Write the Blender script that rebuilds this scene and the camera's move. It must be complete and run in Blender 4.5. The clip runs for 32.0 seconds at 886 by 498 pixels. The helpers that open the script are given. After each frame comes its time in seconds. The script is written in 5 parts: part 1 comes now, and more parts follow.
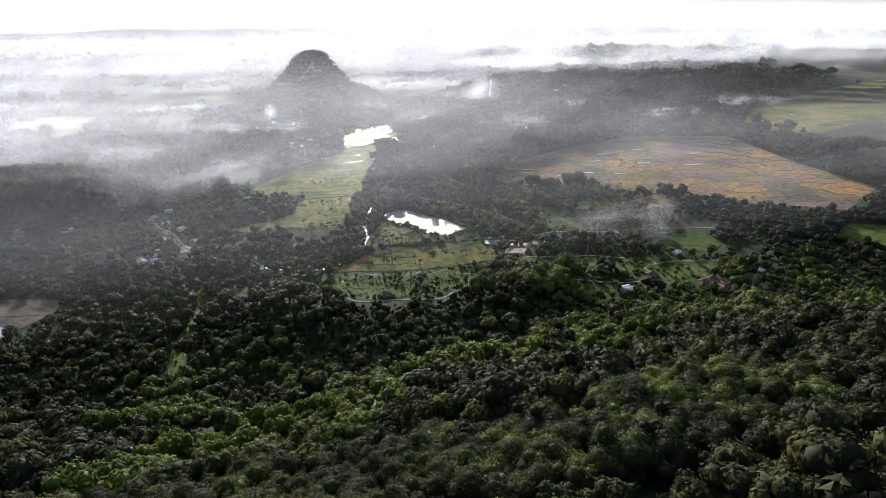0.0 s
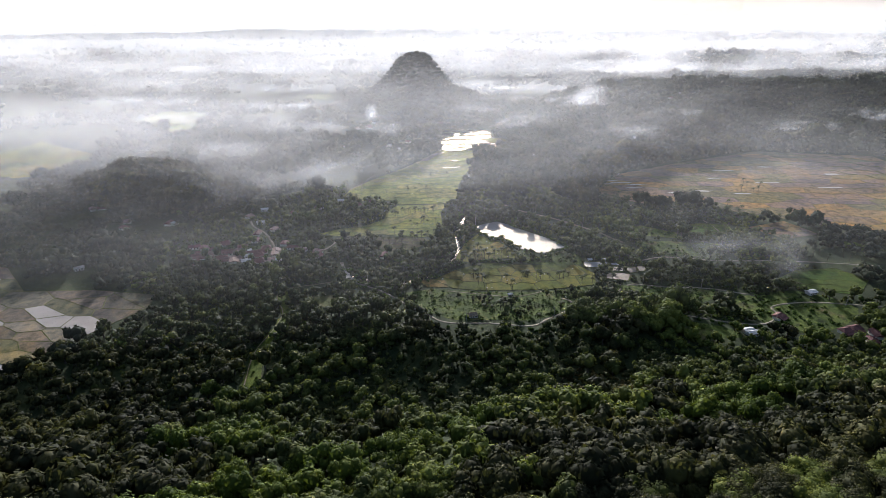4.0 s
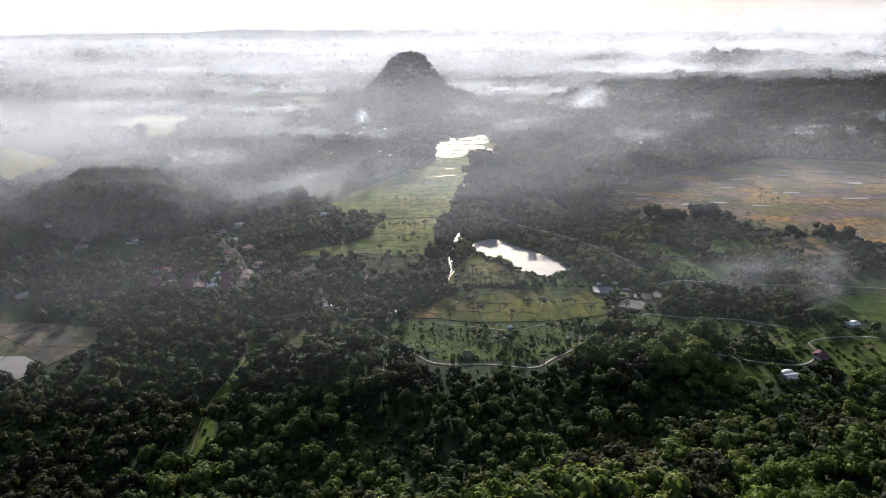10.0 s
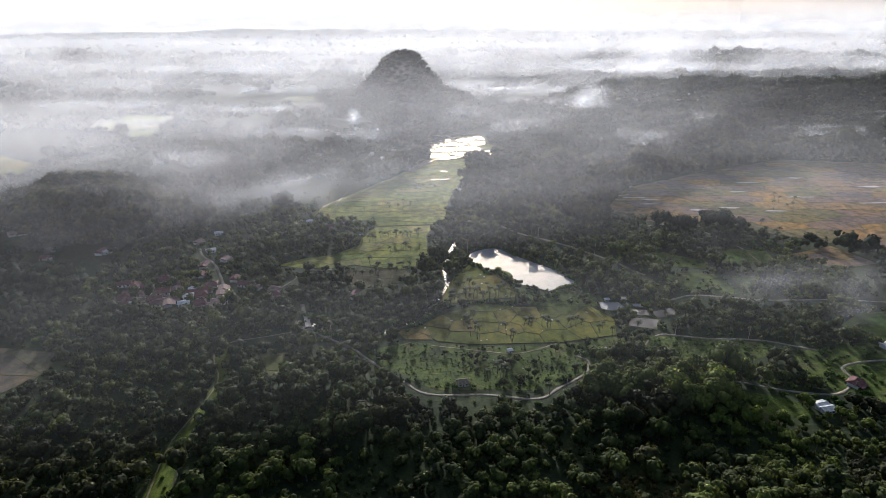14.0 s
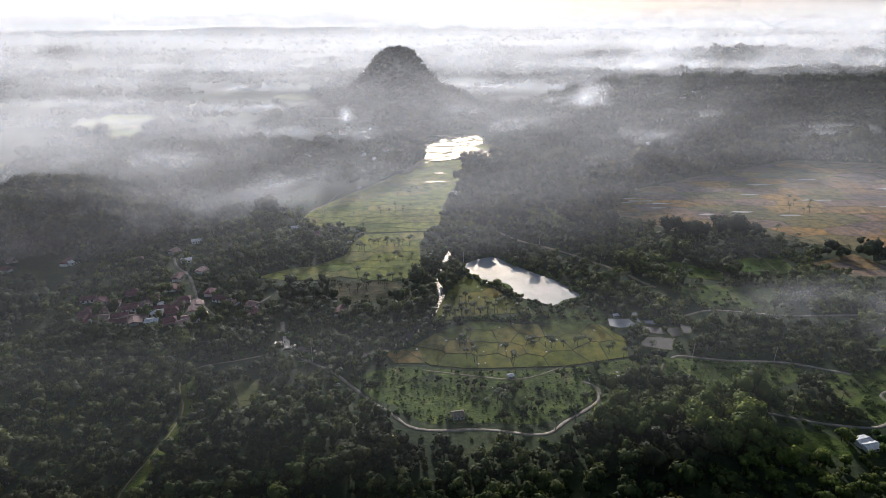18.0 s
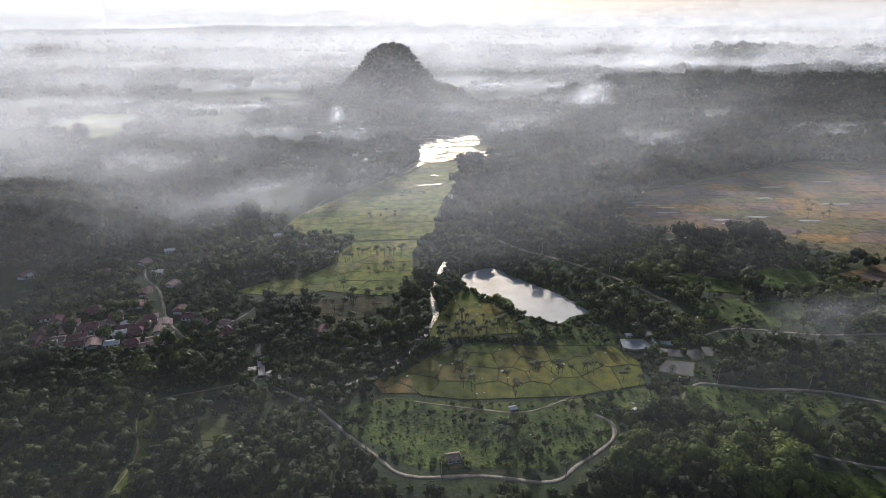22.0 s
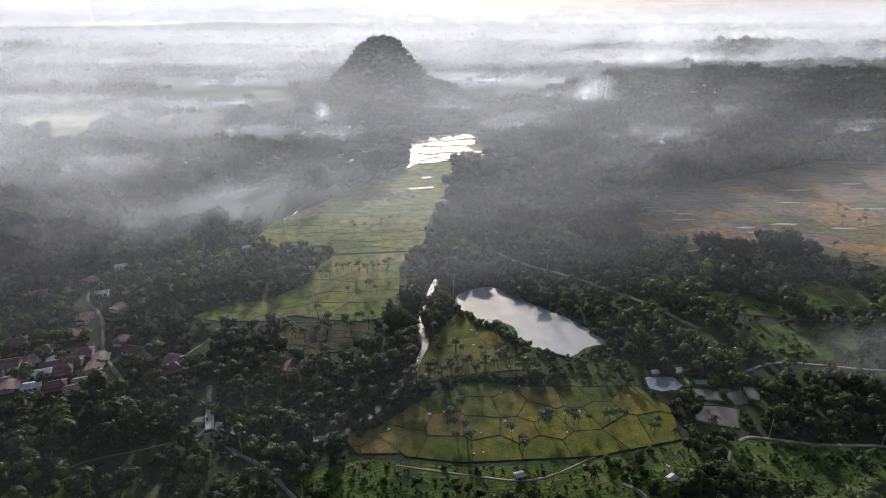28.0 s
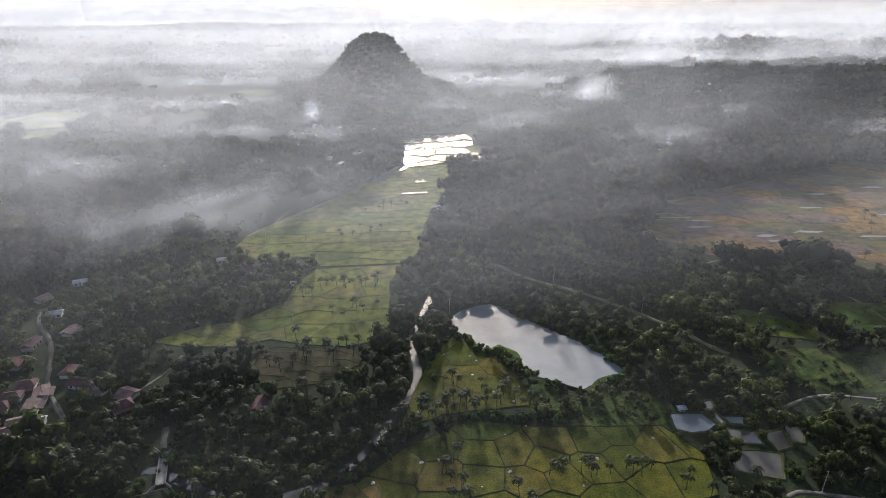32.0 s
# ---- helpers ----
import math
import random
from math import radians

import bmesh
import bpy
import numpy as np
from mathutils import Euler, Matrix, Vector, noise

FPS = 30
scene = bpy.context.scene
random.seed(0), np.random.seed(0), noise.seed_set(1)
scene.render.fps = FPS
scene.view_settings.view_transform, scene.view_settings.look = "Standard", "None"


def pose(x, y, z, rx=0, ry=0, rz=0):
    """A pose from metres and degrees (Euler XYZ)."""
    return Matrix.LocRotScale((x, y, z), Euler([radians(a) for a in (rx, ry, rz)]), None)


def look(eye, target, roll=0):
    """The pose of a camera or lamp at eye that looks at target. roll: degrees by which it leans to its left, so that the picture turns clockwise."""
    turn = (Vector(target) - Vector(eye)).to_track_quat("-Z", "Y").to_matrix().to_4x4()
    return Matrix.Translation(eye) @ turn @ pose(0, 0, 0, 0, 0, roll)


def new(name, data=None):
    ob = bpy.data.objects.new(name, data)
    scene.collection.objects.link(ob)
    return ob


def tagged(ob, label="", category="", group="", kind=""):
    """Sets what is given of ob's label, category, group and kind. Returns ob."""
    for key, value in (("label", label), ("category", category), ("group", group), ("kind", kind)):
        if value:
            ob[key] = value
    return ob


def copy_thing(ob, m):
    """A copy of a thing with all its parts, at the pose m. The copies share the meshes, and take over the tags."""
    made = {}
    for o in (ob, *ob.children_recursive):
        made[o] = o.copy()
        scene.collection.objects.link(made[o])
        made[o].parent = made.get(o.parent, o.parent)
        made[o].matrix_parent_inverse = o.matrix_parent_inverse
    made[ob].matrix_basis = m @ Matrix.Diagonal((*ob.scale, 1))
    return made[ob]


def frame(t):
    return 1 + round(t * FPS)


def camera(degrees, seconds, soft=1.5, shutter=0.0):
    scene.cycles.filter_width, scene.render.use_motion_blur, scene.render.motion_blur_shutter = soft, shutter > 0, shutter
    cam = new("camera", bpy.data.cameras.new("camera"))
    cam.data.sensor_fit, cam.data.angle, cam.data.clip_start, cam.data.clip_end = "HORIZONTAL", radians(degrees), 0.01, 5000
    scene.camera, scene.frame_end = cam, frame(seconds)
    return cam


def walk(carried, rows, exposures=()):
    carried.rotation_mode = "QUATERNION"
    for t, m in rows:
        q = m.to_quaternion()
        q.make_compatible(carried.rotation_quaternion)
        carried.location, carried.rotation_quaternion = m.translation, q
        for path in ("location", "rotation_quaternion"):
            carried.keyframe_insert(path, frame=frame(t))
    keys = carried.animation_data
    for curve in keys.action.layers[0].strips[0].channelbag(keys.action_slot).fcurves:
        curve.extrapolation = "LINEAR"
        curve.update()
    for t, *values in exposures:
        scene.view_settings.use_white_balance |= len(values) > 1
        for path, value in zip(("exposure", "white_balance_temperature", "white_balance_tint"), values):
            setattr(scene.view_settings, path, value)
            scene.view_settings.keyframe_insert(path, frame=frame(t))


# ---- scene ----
cam = camera(73.72, 32.0, soft=0.65)
PATH = [
    (0, (-96.90, -541.28, 195.99), (-71.28, -453.00, 156.61), 0.00),
    (0.5, (-96.47, -537.54, 195.75), (-80.27, -447.02, 156.45), 0.00),
    (1, (-95.91, -533.75, 195.53), (-85.56, -442.39, 156.20), 0.00),
    (2, (-94.48, -525.93, 195.13), (-84.04, -434.54, 155.91), 0.00),
    (3, (-92.75, -517.77, 194.78), (-82.25, -426.36, 155.60), 0.00),
    (3.5, (-91.85, -513.54, 194.57), (-81.33, -422.11, 155.46), 0.00),
    (6, (-87.14, -491.79, 193.18), (-76.50, -400.34, 154.16), 0.00),
    (8, (-83.28, -473.91, 191.38), (-72.58, -382.45, 152.40), 0.00),
    (10, (-79.55, -455.89, 188.75), (-68.69, -364.43, 149.80), 0.00),
    (12, (-76.38, -437.97, 185.68), (-65.19, -346.54, 146.76), 0.00),
    (14, (-73.27, -420.45, 182.64), (-61.87, -329.06, 143.69), 0.00),
    (17, (-68.49, -395.14, 178.10), (-56.72, -303.86, 138.99), 0.00),
    (19, (-65.33, -378.06, 174.89), (-53.35, -286.84, 135.71), 0.00),
    (21, (-62.24, -360.60, 171.38), (-50.00, -269.44, 132.14), 0.00),
    (23, (-58.98, -343.39, 167.49), (-46.51, -252.24, 128.30), 0.00),
    (25, (-55.72, -325.98, 163.56), (-43.01, -234.90, 124.29), 0.00),
    (28, (-50.87, -299.90, 157.76), (-37.78, -208.93, 118.35), 0.00),
    (30, (-47.96, -282.44, 153.77), (-34.59, -191.49, 114.41), 0.00),
    (32, (-44.92, -264.97, 149.88), (-31.24, -174.02, 110.61), 0.00),
]
walk(cam, [(t, look(eye, target, roll)) for t, eye, target, roll in PATH],
     [(0, 1.0, 5980, 13), (1.5, 0.96, 5980, 13), (8, 0.84, 5980, 13), (17, 0.66, 5980, 13), (32, 0.49, 5980, 13)])

# ---------------------------------------------------------------- light
SUN_EL, SUN_AZ = 15.3, 3.5            # degrees above the horizon, and east of the valley's axis (+Y)
world = bpy.data.worlds.new("sky")
scene.world = world
world.use_nodes = True
wn = world.node_tree
sky = wn.nodes.new("ShaderNodeTexSky")
sky.sky_type, sky.sun_disc = "NISHITA", False
sky.sun_elevation, sky.sun_rotation = radians(SUN_EL), radians(SUN_AZ)
sky.air_density, sky.dust_density = 1.0, 4.0
wn.nodes["Background"].inputs[1].default_value = 0.12
wn.links.new(sky.outputs[0], wn.nodes["Background"].inputs[0])

sun_data = bpy.data.lights.new("sun", "SUN")
sun_data.energy, sun_data.angle, sun_data.color = 5.0, radians(4.0), (1.0, 0.97, 0.93)
sun = new("sun", sun_data)
sun_way = Vector((math.sin(radians(SUN_AZ)) * math.cos(radians(SUN_EL)),
                  math.cos(radians(SUN_AZ)) * math.cos(radians(SUN_EL)), math.sin(radians(SUN_EL))))
sun.matrix_world = look((0, 900, 600), Vector((0, 900, 600)) - sun_way)
scene.cycles.transparent_max_bounces = 96

# ---------------------------------------------------------------- materials


def nodes_of(name):
    m = bpy.data.materials.new(name)
    m.use_nodes = True
    t = m.node_tree
    return m, t, t.nodes["Principled BSDF"], t.nodes["Material Output"]


def node(t, kind, **values):
    n = t.nodes.new(kind)
    for key, value in values.items():
        n.inputs[key.replace("_", " ")].default_value = value
    return n


def ramp(t, fac, stops):
    r = t.nodes.new("ShaderNodeValToRGB")
    e = r.color_ramp.elements
    while len(e) < len(stops):
        e.new(0.5)
    for el, (p, c) in zip(e, stops):
        el.position, el.color = p, (*c, 1)
    t.links.new(fac, r.inputs[0])
    return r.outputs[0]


def noise_at(t, scale, detail=3.0, rough=0.55, stretch=None):
    g = t.nodes.new("ShaderNodeNewGeometry")
    where = g.outputs["Position"]
    if stretch:
        m = t.nodes.new("ShaderNodeVectorMath")
        m.operation = "MULTIPLY"
        m.inputs[1].default_value = stretch
        t.links.new(where, m.inputs[0])
        where = m.outputs[0]
    n = node(t, "ShaderNodeTexNoise", Scale=scale, Detail=detail, Roughness=rough)
    t.links.new(where, n.inputs["Vector"])
    return n.outputs["Fac"]


def blend(t, fac, a, b, mode="MIX"):
    m = t.nodes.new("ShaderNodeMix")
    m.data_type, m.blend_type = "RGBA", mode
    for sock, v in ((m.inputs[0], fac), (m.inputs[6], a), (m.inputs[7], b)):
        if isinstance(v, (int, float)):
            sock.default_value = v
        elif isinstance(v, tuple):
            sock.default_value = (*v, 1)
        else:
            t.links.new(v, sock)
    return m.outputs[2]


def bumped(t, bsdf, height, strength, distance):
    b = node(t, "ShaderNodeBump", Strength=strength, Distance=distance)
    t.links.new(height, b.inputs["Height"])
    t.links.new(b.outputs[0], bsdf.inputs["Normal"])


def surface(name, stops, scale, rough=0.9, fine=None, bump=0.3, depth=0.1, stretch=None, spec=0.06, metal=0.0, patchy=0.0):
    """A matt surface: colours by a large noise, broken by a fine one, with relief."""
    m, t, p, _ = nodes_of(name)
    c = ramp(t, noise_at(t, scale, 4, stretch=stretch), stops)
    f = noise_at(t, fine or scale * 8, 3)
    c = blend(t, 0.55, c, ramp(t, f, [(0.3, (0.35, 0.35, 0.35)), (0.7, (1, 1, 1))]), "MULTIPLY")
    if patchy:
        c = blend(t, 0.85, c, ramp(t, noise_at(t, patchy, 4, 0.65), [(0.34, (0.35, 0.42, 0.35)), (0.5, (0.95, 0.95, 0.9)), (0.66, (1.5, 1.35, 1.0))]), "MULTIPLY")
    t.links.new(c, p.inputs["Base Color"])
    p.inputs["Roughness"].default_value = rough
    p.inputs["Specular IOR Level"].default_value = spec
    p.inputs["Metallic"].default_value = metal
    bumped(t, p, f, bump, depth)
    return m


def leaf_material(name, dark, mid, light, patch=0.012, through_light=0.3, speckle=0.55, mottle=0.8, gloss=0.03, rough=0.66):
    """Leaves: species patches, tone from tuft to tuft, and light that comes through the blade."""
    m, t, p, out = nodes_of(name)
    g = t.nodes.new("ShaderNodeNewGeometry")
    a = ramp(t, noise_at(t, patch, 3, 0.6), [(0.32, dark), (0.48, mid), (0.64, light)])
    b = ramp(t, noise_at(t, 0.13, 2), [(0.3, (0.45, 0.5, 0.45)), (0.5, (0.9, 0.9, 0.85)), (0.7, (1.4, 1.25, 1.0))])
    c = blend(t, mottle, a, b, "MULTIPLY")
    # Brightest tufts reach double tone: the leaves' sparkle is put into the colour.
    d = ramp(t, g.outputs["Random Per Island"], [(0.0, (0.4, 0.45, 0.4)), (0.8, (1.2, 1.2, 1.1)), (1.0, (2.0, 1.9, 1.7))])
    c = blend(t, speckle, c, d, "MULTIPLY")
    t.links.new(c, p.inputs["Base Color"])
    p.inputs["Roughness"].default_value = rough
    p.inputs["Specular IOR Level"].default_value = gloss
    tr = t.nodes.new("ShaderNodeBsdfTranslucent")
    t.links.new(blend(t, 1.0, c, (1.25, 1.25, 0.7), "MULTIPLY"), tr.inputs["Color"])
    mx = t.nodes.new("ShaderNodeMixShader")
    mx.inputs[0].default_value = through_light
    t.links.new(p.outputs[0], mx.inputs[1])
    t.links.new(tr.outputs[0], mx.inputs[2])
    t.links.new(mx.outputs[0], out.inputs["Surface"])
    return m


def water_material(name, colour, rough, ripple, mirror=0.8):
    m, t, p, _ = nodes_of(name)
    c = ramp(t, noise_at(t, 0.05, 3), [(0.3, colour), (0.7, tuple(1.5 * v for v in colour))])
    t.links.new(c, p.inputs["Base Color"])
    p.inputs["Roughness"].default_value = rough
    p.inputs["IOR"].default_value = 1.2 + 0.5 * mirror
    p.inputs["Specular IOR Level"].default_value = mirror
    bumped(t, p, noise_at(t, 1.4, 3), ripple, 0.02)
    return m


def mist_material(name, amount, low, high, x_scale=0.0062, z_scale=0.015, seed=0.0, base=0.25, edge=None, rise=(-9.0, -8.0), sides=(1.2, 0.5), tone=1.0):
    """Fog put on a flat sheet: lets most of the light pass, and scatters the rest; fades out at its top, and at its
    foot where set, in uneven banks.
    """
    m, t, p, out = nodes_of(name)
    t.nodes.remove(p)
    g = t.nodes.new("ShaderNodeNewGeometry")
    sep = t.nodes.new("ShaderNodeSeparateXYZ")
    t.links.new(g.outputs["Position"], sep.inputs[0])
    fall = node(t, "ShaderNodeMapRange")
    fall.interpolation_type = "SMOOTHSTEP"
    for i, v in ((1, low), (2, high), (3, 1.0), (4, 0.0)):
        fall.inputs[i].default_value = v
    t.links.new(sep.outputs[2], fall.inputs[0])
    at = t.nodes.new("ShaderNodeVectorMath")
    at.operation = "MULTIPLY_ADD"
    at.inputs[1].default_value = (x_scale, x_scale, z_scale)
    at.inputs[2].default_value = (seed, seed * 0.7, seed * 1.3)
    t.links.new(g.outputs["Position"], at.inputs[0])
    n = node(t, "ShaderNodeTexNoise", Scale=1.0, Detail=2.0 if edge else 4.0, Roughness=0.5)
    t.links.new(at.outputs[0], n.inputs["Vector"])
    wisps = node(t, "ShaderNodeMapRange")
    for i, v in ((1, 0.38), (2, 0.64), (3, base), (4, 1.25 - 0.25 * base)):
        wisps.inputs[i].default_value = v
    t.links.new(n.outputs["Fac"], wisps.inputs[0])
    foot = node(t, "ShaderNodeMapRange")
    foot.interpolation_type = "SMOOTHSTEP"
    for i, v in ((1, rise[0]), (2, rise[1]), (3, 0.0), (4, 1.0)):
        foot.inputs[i].default_value = v
    t.links.new(sep.outputs[2], foot.inputs[0])
    k0 = t.nodes.new("ShaderNodeMath")
    k0.operation = "MULTIPLY"
    t.links.new(fall.outputs[0], k0.inputs[0])
    t.links.new(foot.outputs[0], k0.inputs[1])
    k = t.nodes.new("ShaderNodeMath")
    k.operation = "MULTIPLY"
    t.links.new(k0.outputs[0], k.inputs[0])
    t.links.new(wisps.outputs[0], k.inputs[1])
    k2 = t.nodes.new("ShaderNodeMath")
    k2.operation = "MULTIPLY"
    k2.inputs[1].default_value = amount
    t.links.new(k.outputs[0], k2.inputs[0])
    side = node(t, "ShaderNodeMapRange")
    for i, v in ((1, -500.0), (2, 600.0), (3, sides[0]), (4, sides[1])):
        side.inputs[i].default_value = v
    t.links.new(sep.outputs[0], side.inputs[0])
    k4 = t.nodes.new("ShaderNodeMath")
    k4.operation = "MULTIPLY"
    t.links.new(k2.outputs[0], k4.inputs[0])
    t.links.new(side.outputs[0], k4.inputs[1])
    last = k4.outputs[0]
    if edge:
        # soft ends: thins out towards the rim of the bank, in its own flat coordinates
        tc = t.nodes.new("ShaderNodeTexCoord")
        gr = t.nodes.new("ShaderNodeTexGradient")
        gr.gradient_type = "SPHERICAL"
        t.links.new(tc.outputs["Object"], gr.inputs[0])
        k3 = t.nodes.new("ShaderNodeMath")
        k3.operation = "MULTIPLY"
        t.links.new(last, k3.inputs[0])
        t.links.new(gr.outputs["Fac"], k3.inputs[1])
        last = k3.outputs[0]
    tr = t.nodes.new("ShaderNodeBsdfTransparent")
    tl = t.nodes.new("ShaderNodeBsdfTranslucent")
    tl.inputs["Color"].default_value = (0.618 * tone, 0.64 * tone, 0.674 * tone, 1)
    df = t.nodes.new("ShaderNodeBsdfDiffuse")
    df.inputs["Color"].default_value = (0.618 * tone, 0.64 * tone, 0.674 * tone, 1)
    fog = t.nodes.new("ShaderNodeMixShader")
    fog.inputs[0].default_value = 0.3
    t.links.new(tl.outputs[0], fog.inputs[1])
    t.links.new(df.outputs[0], fog.inputs[2])
    mx = t.nodes.new("ShaderNodeMixShader")
    t.links.new(last, mx.inputs[0])
    t.links.new(tr.outputs[0], mx.inputs[1])
    t.links.new(fog.outputs[0], mx.inputs[2])
    t.links.new(mx.outputs[0], out.inputs["Surface"])
    return m


def ground_material():
    """Undergrowth, grass and bare earth in the valley; far off, woods and fields in patches."""
    m, t, p, _ = nodes_of("ground_cover")
    near = ramp(t, noise_at(t, 0.03, 5, 0.6), [(0.3, (0.018, 0.026, 0.012)), (0.5, (0.03, 0.04, 0.016)), (0.64, (0.05, 0.06, 0.022)), (0.78, (0.09, 0.075, 0.04))])
    far = ramp(t, noise_at(t, 0.007, 5, 0.55, (1, 1.5, 1)), [(0.40, (0.02, 0.028, 0.014)), (0.54, (0.035, 0.045, 0.02)), (0.66, (0.11, 0.125, 0.05))])
    g = t.nodes.new("ShaderNodeNewGeometry")
    s = t.nodes.new("ShaderNodeSeparateXYZ")
    t.links.new(g.outputs["Position"], s.inputs[0])
    r = t.nodes.new("ShaderNodeMapRange")
    r.inputs[1].default_value, r.inputs[2].default_value = 110, 330
    t.links.new(s.outputs[1], r.inputs[0])
    c = blend(t, r.outputs[0], near, far)
    f = noise_at(t, 0.6, 4)
    c = blend(t, 0.6, c, ramp(t, f, [(0.3, (0.4, 0.4, 0.4)), (0.7, (1.2, 1.2, 1.1))]), "MULTIPLY")
    t.links.new(c, p.inputs["Base Color"])
    p.inputs["Roughness"].default_value = 0.95
    p.inputs["Specular IOR Level"].default_value = 0.1
    bumped(t, p, f, 0.6, 0.6)
    return m


def plot_material(name, tones, spec=0.04, rough=0.9):
    """A crop: one tone a plot, mottled, with the grain of planted rows."""
    m, t, p, _ = nodes_of(name)
    o = t.nodes.new("ShaderNodeObjectInfo")
    n = len(tones) - 1
    c = ramp(t, o.outputs["Random"], [(0.08 + 0.84 * i / n, c) for i, c in enumerate(tones)])
    c = blend(t, 0.8, c, ramp(t, noise_at(t, 0.017, 3, 0.6), [(0.36, (0.62, 0.64, 0.76)), (0.5, (1, 1, 1)), (0.62, (1.2, 1.05, 0.72))]), "MULTIPLY")
    mott = ramp(t, noise_at(t, 0.16, 4, 0.6), [(0.3, (0.42, 0.48, 0.42)), (0.5, (0.95, 0.95, 0.9)), (0.7, (1.4, 1.25, 0.95))])
    c = blend(t, 0.95, c, mott, "MULTIPLY")
    f = noise_at(t, 1.8, 3)
    c = blend(t, 0.75, c, ramp(t, f, [(0.32, (0.4, 0.42, 0.4)), (0.68, (1.2, 1.2, 1.15))]), "MULTIPLY")
    t.links.new(c, p.inputs["Base Color"])
    p.inputs["Roughness"].default_value = rough
    p.inputs["Specular IOR Level"].default_value = spec
    bumped(t, p, f, 0.5, 0.25)
    return m


def tile_material(name, a, b, pitch=2.2):
    """Roof covering with courses and weathering."""
    m, t, p, _ = nodes_of(name)
    tc = t.nodes.new("ShaderNodeTexCoord")
    w = node(t, "ShaderNodeTexWave", Scale=pitch, Distortion=0.4)
    t.links.new(tc.outputs["Object"], w.inputs[0])
    o = t.nodes.new("ShaderNodeObjectInfo")
    c = ramp(t, o.outputs["Random"], [(0.0, a), (1.0, b)])
    c = blend(t, 0.8, c, ramp(t, noise_at(t, 0.5, 4), [(0.3, (0.45, 0.45, 0.45)), (0.7, (1.1, 1.1, 1.1))]), "MULTIPLY")
    t.links.new(c, p.inputs["Base Color"])
    p.inputs["Roughness"].default_value = 0.85
    p.inputs["Specular IOR Level"].default_value = 0.15
    bumped(t, p, w.outputs["Fac"], 0.5, 0.05)
    return m


M_GROUND = ground_material()
M_LEAF = leaf_material("tree_leaves", (0.028, 0.034, 0.018), (0.054, 0.066, 0.025), (0.1, 0.122, 0.032))
M_LEAF_VALLEY = leaf_material("garden_leaves", (0.028, 0.034, 0.018), (0.053, 0.063, 0.025), (0.098, 0.112, 0.032), speckle=0.75, gloss=0.05, rough=0.6)
M_LEAF_DARK = leaf_material("dark_tree_leaves", (0.019, 0.021, 0.0135), (0.032, 0.035, 0.0185), (0.056, 0.058, 0.024), 0.03)
M_BAMBOO = leaf_material("bamboo_leaves", (0.034, 0.05, 0.013), (0.056, 0.08, 0.018), (0.085, 0.108, 0.022), 0.03)
M_LEAF_FAR = leaf_material("woodland_leaves", (0.022, 0.027, 0.02), (0.032, 0.038, 0.025), (0.048, 0.056, 0.03), through_light=0.12, speckle=0.2, mottle=0.5, gloss=0.02)
M_PALM = leaf_material("palm_leaves", (0.034, 0.042, 0.02), (0.05, 0.06, 0.024), (0.075, 0.08, 0.03), gloss=0.1, rough=0.6)
M_SHRUB = leaf_material("shrub_leaves", (0.035, 0.06, 0.018), (0.06, 0.095, 0.022), (0.10, 0.13, 0.03), patch=0.03)
M_BRUSH = leaf_material("dry_brush", (0.06, 0.05, 0.028), (0.10, 0.08, 0.035), (0.13, 0.11, 0.04), patch=0.05)
M_BARK = surface("bark", [(0.3, (0.06, 0.05, 0.04)), (0.7, (0.16, 0.14, 0.11))], 0.7, bump=0.5)
# Pale grey base colour carries part of the sky's reflection.
M_WATER = water_material("pond_water", (0.2, 0.205, 0.2), 0.03, 0.05)
M_RIVER = water_material("river_water", (0.04, 0.042, 0.038), 0.12, 0.8)
M_FLOOD = water_material("flooded_field", (0.10, 0.088, 0.07), 0.04, 0.03, 0.35)
M_MUD = water_material("muddy_water", (0.065, 0.055, 0.045), 0.2, 0.2)
M_DAMP = water_material("damp_mud", (0.17, 0.15, 0.135), 0.34, 0.5, 0.35)
M_ROAD = surface("village_road", [(0.3, (0.13, 0.11, 0.085)), (0.7, (0.27, 0.235, 0.185))], 0.2, fine=1.5)
M_TRACK = surface("earth_track", [(0.3, (0.12, 0.10, 0.06)), (0.7, (0.25, 0.21, 0.14))], 0.2, fine=1.5)
M_CONCRETE = surface("concrete", [(0.3, (0.25, 0.23, 0.2)), (0.7, (0.42, 0.39, 0.35))], 0.5, fine=3)
M_BUND = surface("grass_bund", [(0.3, (0.055, 0.065, 0.02)), (0.5, (0.095, 0.10, 0.03)), (0.7, (0.16, 0.135, 0.07))], 0.08, fine=0.8)
# Darker copy of the bund grass, with shade put into its colour.
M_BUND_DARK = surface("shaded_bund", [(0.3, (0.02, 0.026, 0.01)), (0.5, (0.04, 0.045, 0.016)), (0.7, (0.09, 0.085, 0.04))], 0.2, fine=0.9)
M_RICE = plot_material("green_rice", [(0.15, 0.17, 0.035), (0.19, 0.20, 0.05), (0.13, 0.16, 0.032), (0.21, 0.195, 0.06), (0.16, 0.16, 0.05)])
M_PADDY = plot_material("olive_rice", [(0.09, 0.105, 0.016), (0.13, 0.125, 0.02), (0.10, 0.115, 0.015), (0.15, 0.12, 0.028), (0.08, 0.10, 0.017)])
M_STUBBLE = plot_material("muddy_stubble", [(0.15, 0.12, 0.1), (0.19, 0.15, 0.125), (0.12, 0.1, 0.085), (0.12, 0.12, 0.065), (0.22, 0.185, 0.155)])
